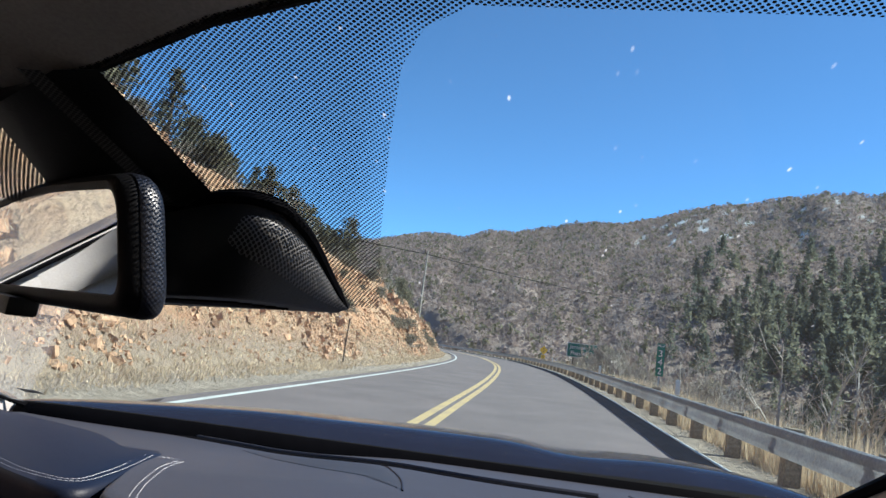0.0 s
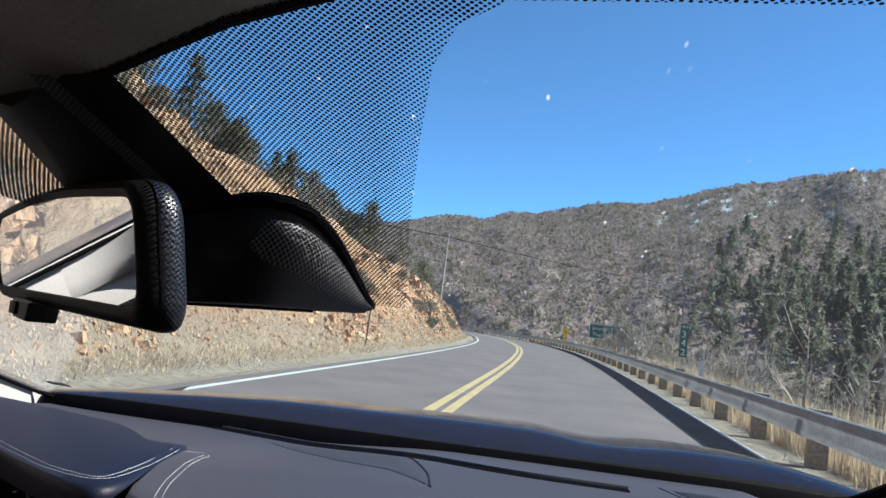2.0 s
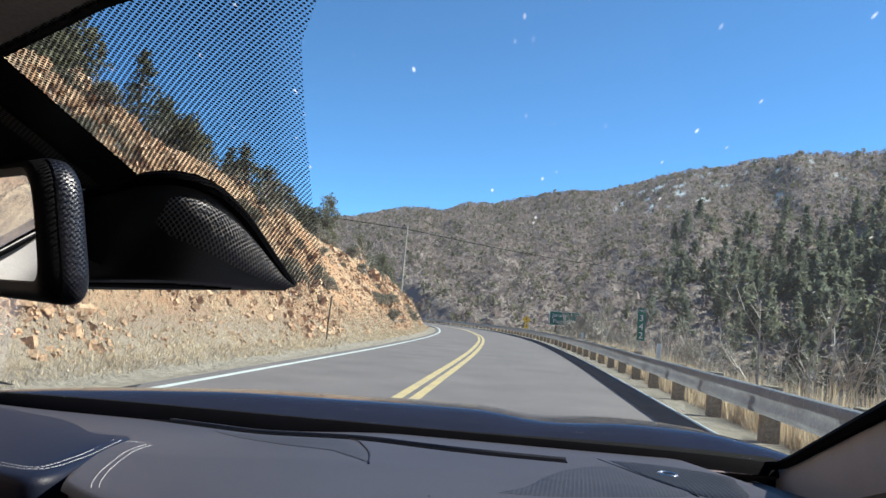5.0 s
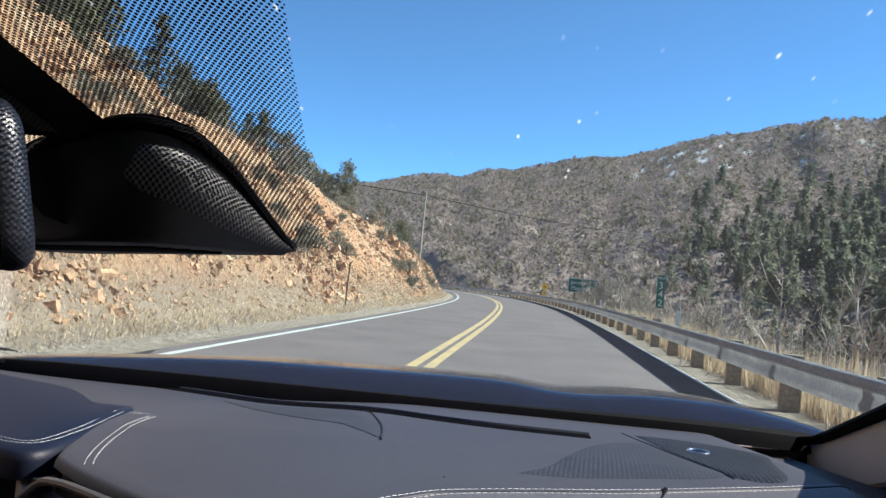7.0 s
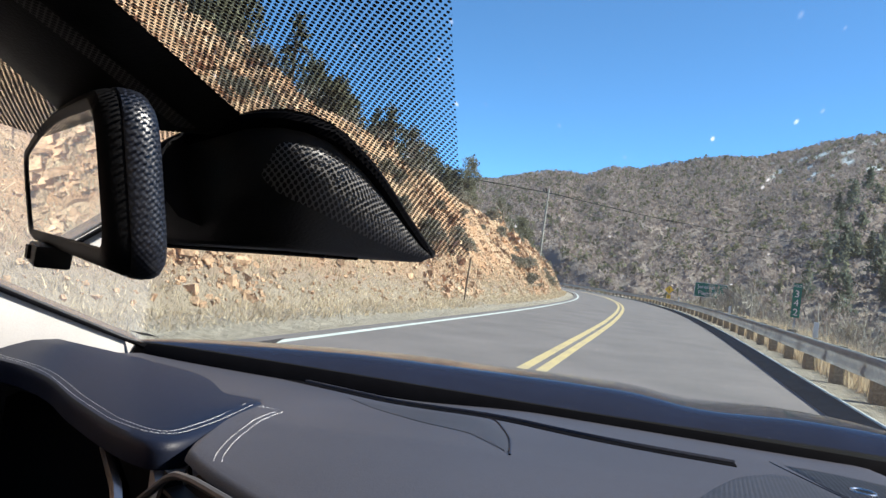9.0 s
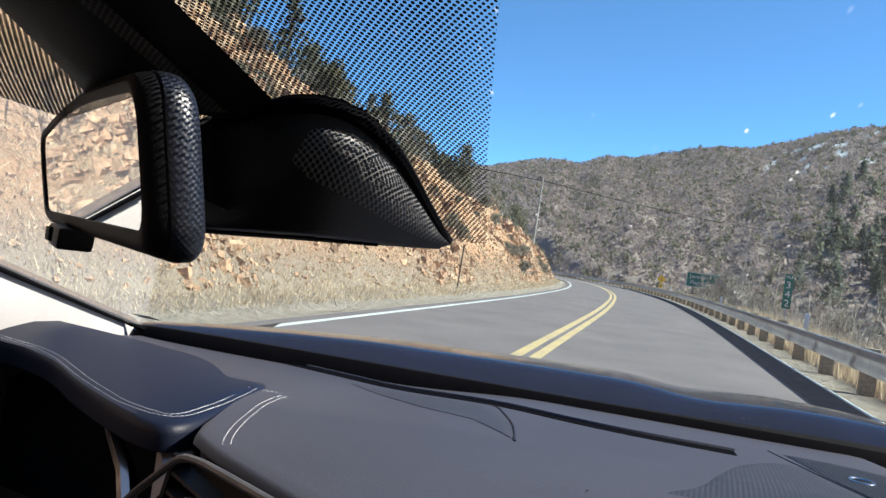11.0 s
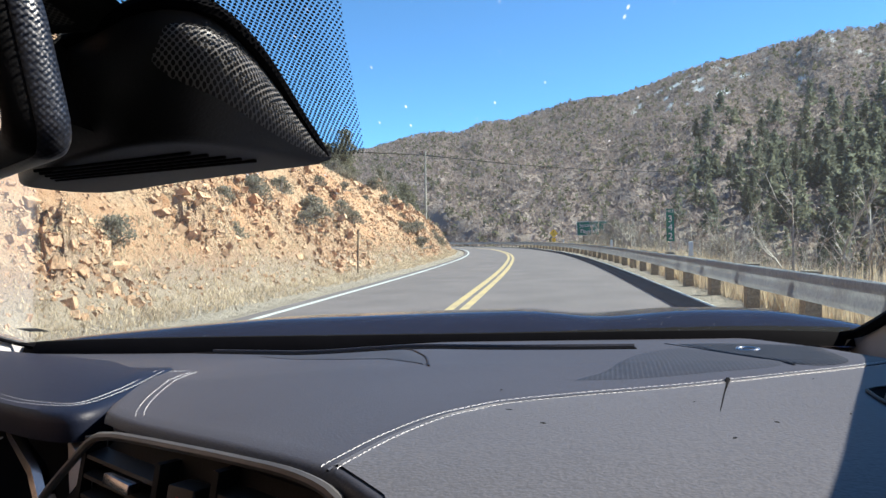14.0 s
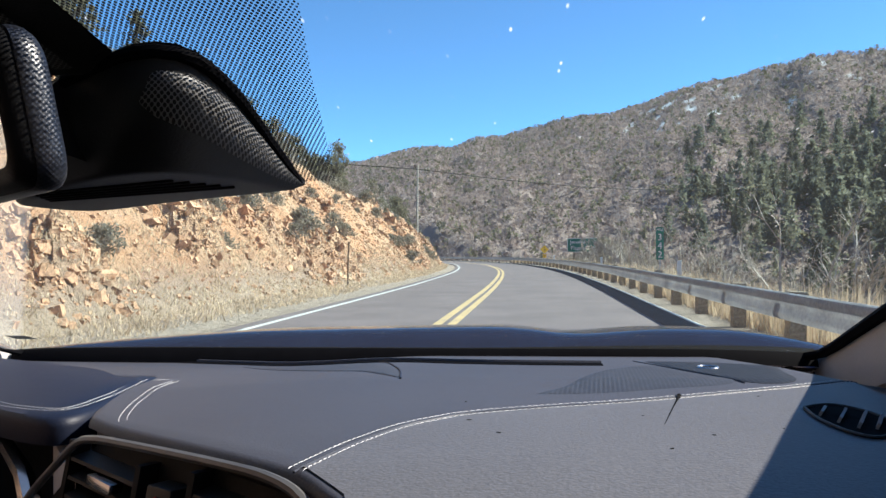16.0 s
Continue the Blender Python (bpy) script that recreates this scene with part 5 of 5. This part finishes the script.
# dark spots painted for the shadows that specks on the glass cast
for x, y, sx, sy in ((0.358, -0.594, 0.005, 0.004), (0.166, -0.702, 0.004, 0.002), (0.191, -0.743, 0.003, 0.003), (0.352, -0.742, 0.0028, 0.0028), (0.312, -0.782, 0.0025, 0.003), (0.431, -0.594, 0.002, 0.002), (0.455, -0.66, 0.002, 0.002), (0.31, -0.68, 0.0015, 0.0015), (0.16, -0.63, 0.0015, 0.0015), (0.41, -0.72, 0.0015, 0.002)):
    bm = bmesh.new()
    bmesh.ops.create_icosphere(bm, subdivisions=2, radius=1, matrix=Matrix.Translation((x, y, dash_z(x, y) + 0.0011)) @ Matrix.Diagonal((sx * 0.62, sy * 0.62, 0.0004, 1)))
    for v in bm.verts:
        v.co.x += 0.3 * sx * math.sin(v.co.y * 900)
    part("speck_shadow", bm, SPECK_SHADE, pad)

# a long thin one of these painted shadows
part("shadow_streak", tube([(x, y, dash_z(x, y) + 0.0006) for x, y in ((0.359, -0.591), (0.352, -0.615), (0.342, -0.645), (0.331, -0.68), (0.318, -0.721))], [0.0022, 0.0013, 0.0009, 0.0008, 0.0005], 6), SPECK_SHADE, pad)

# instrument hood
LIP = smooth_line([(-0.70, -0.37), (-0.635, -0.390), (-0.582, -0.404), (-0.505, -0.445), (-0.421, -0.510), (-0.319, -0.578), (-0.262, -0.604), (-0.238, -0.598), (-0.231, -0.555), (-0.240, -0.45), (-0.252, -0.372)], 70)
FRONT = smooth_line([(-0.70, -0.05), (-0.60, -0.06), (-0.48, -0.10), (-0.36, -0.20), (-0.285, -0.30), (-0.255, -0.365)], 70)


rows = []
for v in (1.0, 0.85, 0.7, 0.5, 0.3, 0.15, 0.05, 0.0):
    rows.append([(l[0] + (f[0] - l[0]) * v, l[1] + (f[1] - l[1]) * v, (1.031 + 0.016 * math.sin(math.pi * min(1, v * 1.2)) * (1 - k / 69) ** 0.5) * (1 - v**3) + v**3 * (dash_z(f[0], f[1]) - 0.006)) for k, (l, f) in enumerate(zip(LIP, FRONT))])
cl = np.array([-0.47, -0.33])
for out, down in ((0.004, 0.003), (0.006, 0.010), (0.004, 0.028), (-0.03, 0.036), (-0.12, 0.036)):
    rows.append([(l[0] - (cl[0] - l[0]) * out / 0.25, l[1] - (cl[1] - l[1]) * out / 0.25, 1.031 - down) for l in LIP])
hood = part("instrument_hood", loft(rows, False, False), NAVY, car, "navy leather instrument hood with white stitching")
inner = [(l[0] + (cl[0] - l[0]) * 0.035, l[1] + (cl[1] - l[1]) * 0.035) for l in LIP[::6]]
for off in (0.004, -0.005):
    stitching(inner, off, lambda x, y: 1.0355, hood)
# instruments in the shade of the hood
rows = [[(x, y, z) for x, y in ((-0.70, -0.30), (-0.50, -0.34), (-0.33, -0.44), (-0.262, -0.42))] for z in (1.03, 0.80)]
part("instrument_face", loft(rows, False, False), BLACK, car)
part("instrument_trim", tube([(-0.405, -0.475, 1.0), (-0.36, -0.52, 0.985), (-0.30, -0.575, 0.965), (-0.262, -0.615, 0.93), (-0.25, -0.63, 0.86)], [0.004, 0.008, 0.010, 0.011, 0.011], 8), CHROME, car, "satin chrome instrument surround")
for k in range(7):
    a = radians(200 - 22 * k)
    bm = bmesh.new()
    box(bm, (-0.004, -0.0006, -0.0008), (0.004, 0.0006, 0.0008), pose(-0.43 + 0.035 * math.cos(a), -0.40 - 0.008 * k / 7, 0.965 + 0.035 * math.sin(a), 0, -math.degrees(a), -28))
    part("gauge_mark", bm, THREAD, car)
rows = [[(-0.262, -0.585, z), (-0.235, -0.56, z), (-0.195, -0.66, z - 0.02)] for z in (1.002, 0.86)]
part("side_trim", loft(rows), TRIM, car)

# centre vents with the hazard switch between them
P0, DV = Vector((-0.15, -0.667, 0)), Vector((0.789, -0.614, 0)).normalized()
NV = Vector((-0.614, -0.789, 0))


def face(u, z, out=0.0):
    """A point on the vent panel: u metres along, z height; the panel leans back below."""
    p = P0 + DV * u + NV * (out + 0.2 * (1.042 - z) + 0.014)
    return (p.x, p.y, z)


panel = part("vent_panel", loft([[face(u, z, -0.012) for u in np.linspace(l, 0.36, 12)] for l, z in ((-0.01, 1.03), (-0.05, 1.0), (-0.11, 0.95), (-0.13, 0.88))], False, False), BLACK, car, "black centre vent panel")
bez = smooth_line([(-0.14, 0.90), (-0.12, 0.95), (-0.055, 1.004), (-0.028, 1.022), (0.0, 1.0285), (0.047, 1.033), (0.19, 1.042), (0.262, 1.044), (0.30, 1.036), (0.33, 1.01), (0.345, 0.93)], 60)
part("bezel", tube([face(u, z, 0.006) for u, z in bez], 0.0038, 8), BEZEL, panel, "dull silver vent surround")
for u0, u1, zt in ((-0.045, 0.085, 1.013), (0.165, 0.305, 1.022)):
    for k in range(5):
        z = zt - 0.016 * k - 0.006
        bm = loft([[face(u, z + a, o) for a, o in ((0.0, 0.004), (0.003, -0.012), (-0.001, -0.012), (-0.003, 0.004))] for u in (u0, u1)])
        part("slat", bm, SHELL, panel)
    for u in (u0, u1):
        bm = loft([[face(u + a, z, o) for a, o in ((-0.004, 0.005), (0.004, 0.005), (0.004, -0.012), (-0.004, -0.012))] for z in (zt + 0.008, 0.90)])
        part("vent_side", bm, BLACK, panel)
    um = (u0 + u1) / 2 + 0.015
    bm = loft([[face(um + a, zt - 0.014 + b, o) for a, b in ((-0.022, -0.004), (0.022, -0.005), (0.022, 0.003), (-0.022, 0.004))] for o in (0.0, 0.009, 0.012)])
    part("knob", bm, CHROME, panel, "small chrome vent knob", bevel=0.001)
bm = loft([[face(0.127 + a, z, o) for a, z in ((-0.018, 0.93), (0.018, 0.93), (0.018, 1.014), (-0.018, 1.012))] for o in (-0.01, 0.006, 0.008)])
button = part("hazard_switch", bm, SHELL, panel, "black hazard switch with a red triangle", bevel=0.002)
tri = [face(0.116, 0.994, 0.0095), face(0.136, 0.994, 0.0095), face(0.127, 1.006, 0.0095)]
part("triangle", tube(tri + [tri[0]], 0.0012, 5), RED, button)

# end vent in the shade below the pillar
end = [(0.452, -0.648), (0.466, -0.638), (0.484, -0.637), (0.499, -0.668), (0.497, -0.706), (0.470, -0.748), (0.453, -0.735), (0.447, -0.69)]
pts = smooth_line(end + [end[0]], 40)
vent = part("end_vent", tube([(x, y, dash_z(x, y) + 0.0026) for x, y in pts], 0.0014, 6, False), SHELL, pad, "oval end vent in shade")
c = pts.mean(0)
part("recess", loft([[(c[0] + (x - c[0]) * s, c[1] + (y - c[1]) * s, dash_z(x, y) + 0.0021) for x, y in pts[:-1]] for s in (1.0, 0.4, 0.05)]), RUBBER, vent)
for x, y, r in ((0.458, -0.668, 0.013), (0.467, -0.684, 0.022), (0.477, -0.697, 0.027), (0.487, -0.704, 0.022)):
    bm = bmesh.new()
    box(bm, (-0.0011, -r, 0.0), (0.0011, r, 0.005), pose(x, y, dash_z(x, y) + 0.002, 0, 25, -28))
    part("slat", bm, VANE, vent)

# ---------------------------------------------------------------- mirror and sensor housing
def on_glass(x, y, drop=0.004):
    return (x, y, screen_z(y) - drop)


top = [(0.060, -0.813), (0.0585, -0.845), (0.0585, -0.88), (0.0592, -0.916), (0.0590, -0.946), (0.0565, -0.968), (0.053, -0.980), (0.046, -0.988), (0.036, -0.991), (0.025, -0.989), (0.012, -0.983), (-0.05, -0.945), (-0.105, -0.88), (-0.125, -0.84), (-0.10, -0.79), (-0.02, -0.80), (0.045, -0.806)]
low = [(0.055, -0.822), (0.0525, -0.845), (0.050, -0.872), (0.047, -0.90), (0.042, -0.925), (0.037, -0.943), (0.030, -0.955), (0.022, -0.960), (0.012, -0.962), (0.001, -0.960), (-0.012, -0.954), (-0.06, -0.918), (-0.112, -0.865), (-0.128, -0.835), (-0.118, -0.768), (-0.04, -0.795), (0.04, -0.817)]
RIM = len(top)
top = [tuple(p) for p in smooth_line(top + [top[0]], RIM * 4 + 1)[:-1]]
low = [tuple(p) for p in smooth_line(low + [low[0]], RIM * 4 + 1)[:-1]]


def low_z(x, y):
    return 1.2345 + 0.055 * (x - 0.055)


rings = [[on_glass(x, y, 0.003) for x, y in top], [on_glass(x - 0.0015, y + 0.001, 0.006) for x, y in top]]
for k, s in enumerate((0.2, 0.35, 0.5, 0.65, 0.78, 0.88, 0.94, 0.98)):
    sag = math.sin(s * math.pi) * 0.006
    rings.append([(a[0] + (b[0] - a[0]) * s**1.6 + sag * 0.3, a[1] + (b[1] - a[1]) * s**1.6 - sag, (screen_z(a[1]) - 0.004) * (1 - s) + low_z(*b) * s) for a, b in zip(top, low)])
rings.append([(b[0] * 0.985 - 0.0005, b[1] + 0.002, low_z(*b) - 0.0012) for b in low])
rings.append([(-0.035 + (b[0] + 0.035) * 0.9, -0.87 + (b[1] + 0.87) * 0.9, low_z(*b) - 0.002) for b in low])
housing = part("sensor_housing", loft(rings), SHELL, car, "black plastic sensor housing with a perforated side")
for k in range(5):
    x0, y0, x1, y1 = 0.031 - 0.004 * k, -0.872 - 0.013 * k, -0.09 + 0.004 * k, -0.868 - 0.011 * k
    part("louvre", tube([(x0, y0, low_z(x0, y0) - 0.0022), (x1, y1, low_z(x1, y1) - 0.0022)], 0.0011, 5), BLACK, housing)
# perforated bulge on the side that faces the cabin
rings = []
for v in np.linspace(0, 1, 16):
    ring = []
    for t in np.linspace(0.02, 1, 40):
        s = 0.20 + (0.64 - 0.30 * t**2) * v * (1 - max(0, t - 0.9) ** 2 * 40 * abs(v - 0.5))
        k = t * 20.0
        i0 = min(int(k), 19)
        a = np.array(top[i0]) * (1 - (k - i0)) + np.array(top[i0 + 1]) * (k - i0)
        b = np.array(low[i0]) * (1 - (k - i0)) + np.array(low[i0 + 1]) * (k - i0)
        p = a + (b - a) * s**1.6
        out = 0.0060 * max(0.0, math.sin(math.pi * v)) ** 0.6 * math.sin(math.pi * t) ** 0.5 * (0.35 + 0.65 * t) - 0.0006
        sag = math.sin(s * math.pi) * 0.006
        ring.append((p[0] + sag * 0.3 + out * 0.6, p[1] - sag - out * 1.6, (screen_z(a[1]) - 0.004) * (1 - s) + low_z(*b) * s))
    rings.append(ring)
part("perforated_cover", loft(rings, False, False), PERF, housing, "finely perforated dark cover")
part("rim", tube([on_glass(x, y, 0.0075) for x, y in top[1:44]], [0.0012, 0.0020, 0.0028] + [0.0034] * 40, 8), RUBBER, housing)
# the foot that runs up to the header
rings = []
for s in np.linspace(0, 1, 6):
    y, yl = -0.972 - 0.116 * s, -0.972 - 0.088 * s
    l, r, d = -0.080 + 0.014 * s, 0.012 - 0.014 * s, 0.010 - 0.002 * s
    rings.append([on_glass(l, yl), on_glass(r, y), on_glass(r + 0.004, y, d * 0.5), on_glass(r - 0.012, y - 0.004, d), on_glass(l + 0.012, yl - 0.004, d), on_glass(l - 0.004, yl, d * 0.5)])
foot = part("mirror_foot", loft(rings), SHELL, car, "black mirror foot cover")
rings = []
for s in np.linspace(0.08, 0.95, 8):
    y = -0.972 - 0.125 * s
    r, d = 0.012 - 0.014 * s, 0.010 - 0.002 * s
    rings.append([(r - 0.026, y - 0.0045, screen_z(y) - d - 0.0012), (r - 0.021, y - 0.0045, screen_z(y) - d - 0.0014), (r - 0.016, y - 0.0045, screen_z(y) - d - 0.0012)])
part("woven_strip", loft(rings, False, False), WEAVE, foot)

# rear-view mirror, turned towards the driver
ML, MR = Vector((-0.203, -0.853, 0)), Vector((0.005, -1.051, 0))
MU = (MR - ML).normalized()
MN = Vector((MU.y, -MU.x, 0))
if MN.y > 0:
    MN = -MN
MW = (MR - ML).length


def shape(grow, out):
    """The mirror's outline, slightly higher towards the outer side."""
    pts = []
    grow = grow * 0.85
    corners = [(0 - grow, 1.2245 - grow, 0.012), (MW + grow, 1.2252 - grow, 0.012), (MW + grow, 1.270 + grow * 0.9, 0.014), (MW * 0.5, 1.2770 + grow * 0.9, 0.075), (0 - grow, 1.2675 + grow * 0.7, 0.020)]
    n = len(corners)
    for k in range(n):
        u, z, r = corners[k]
        pu, pz, _ = corners[k - 1]
        nu, nz, _ = corners[(k + 1) % n]
        a = Vector((pu - u, pz - z)).normalized() * (r * (1 + 20 * max(grow, 0)))
        b = Vector((nu - u, nz - z)).normalized() * (r * (1 + 20 * max(grow, 0)))
        for t in np.linspace(0, 1, 6):
            q = a * (1 - t) ** 2 + b * t**2
            pts.append((u + q.x, z + q.y))
    return [tuple(ML + MU * u + MN * (out + 0.19 * (z - 1.248)) + Vector((0, 0, z))) for u, z in pts]


mirror = part("rear_view_mirror", loft([shape(0.0, 0.0012), shape(0.0015, 0.003), shape(0.005, 0.0035), shape(0.0085, 0.0015), shape(0.0105, -0.003), shape(0.0105, -0.005), shape(0.0112, -0.008), shape(0.0100, -0.0125), shape(0.005, -0.0165), shape(-0.012, -0.019)], True, False), BLACK, car, "rear-view mirror in a studded black case")
rings = [shape(0.0108, -0.0045), shape(0.0114, -0.005), shape(0.0118, -0.007), shape(0.0119, -0.0095), shape(0.0113, -0.0125), shape(0.0098, -0.0148), shape(0.0070, -0.0168)]
part("studded_band", loft(rings, True, False), GRAIN, mirror, "studded black band")
bm = bmesh.new()
bm.faces.new([bm.verts.new(p) for p in shape(0.0008, 0.002)])
part("glass", bm, MIRROR, mirror, "silvered mirror glass", smooth=False)
bm = loft([[tuple(ML + MU * (u + a) + MN * o + Vector((0, 0, z + b))) for a, b in ((-0.022, 0.0), (0.022, -0.001), (0.018, -0.0125), (-0.016, -0.0115))] for u, z, o in ((0.10, 1.2185, -0.014), (0.10, 1.2185, 0.0), (0.10, 1.2185, 0.004))])
part("button_bar", bm, SHELL, mirror, bevel=0.002)
bm = loft([[tuple(ML + MU * (0.09 + a) + MN * o + Vector((0, 0, 1.2125 + b))) for a, b in ((-0.008, 0.004), (0.008, 0.004), (0.008, -0.0035), (-0.008, -0.0035))] for o in (0.002, 0.0052, 0.0056)])
part("button", bm, BLACK, mirror, bevel=0.001)
part("stalk", tube([tuple(ML + MU * MW * 0.5 - MN * 0.03 + Vector((0, 0, 1.25))), (-0.040, -0.935, 1.262), on_glass(-0.015, -0.955, 0.02)], [0.010, 0.018, 0.024], 12), BLACK, mirror)
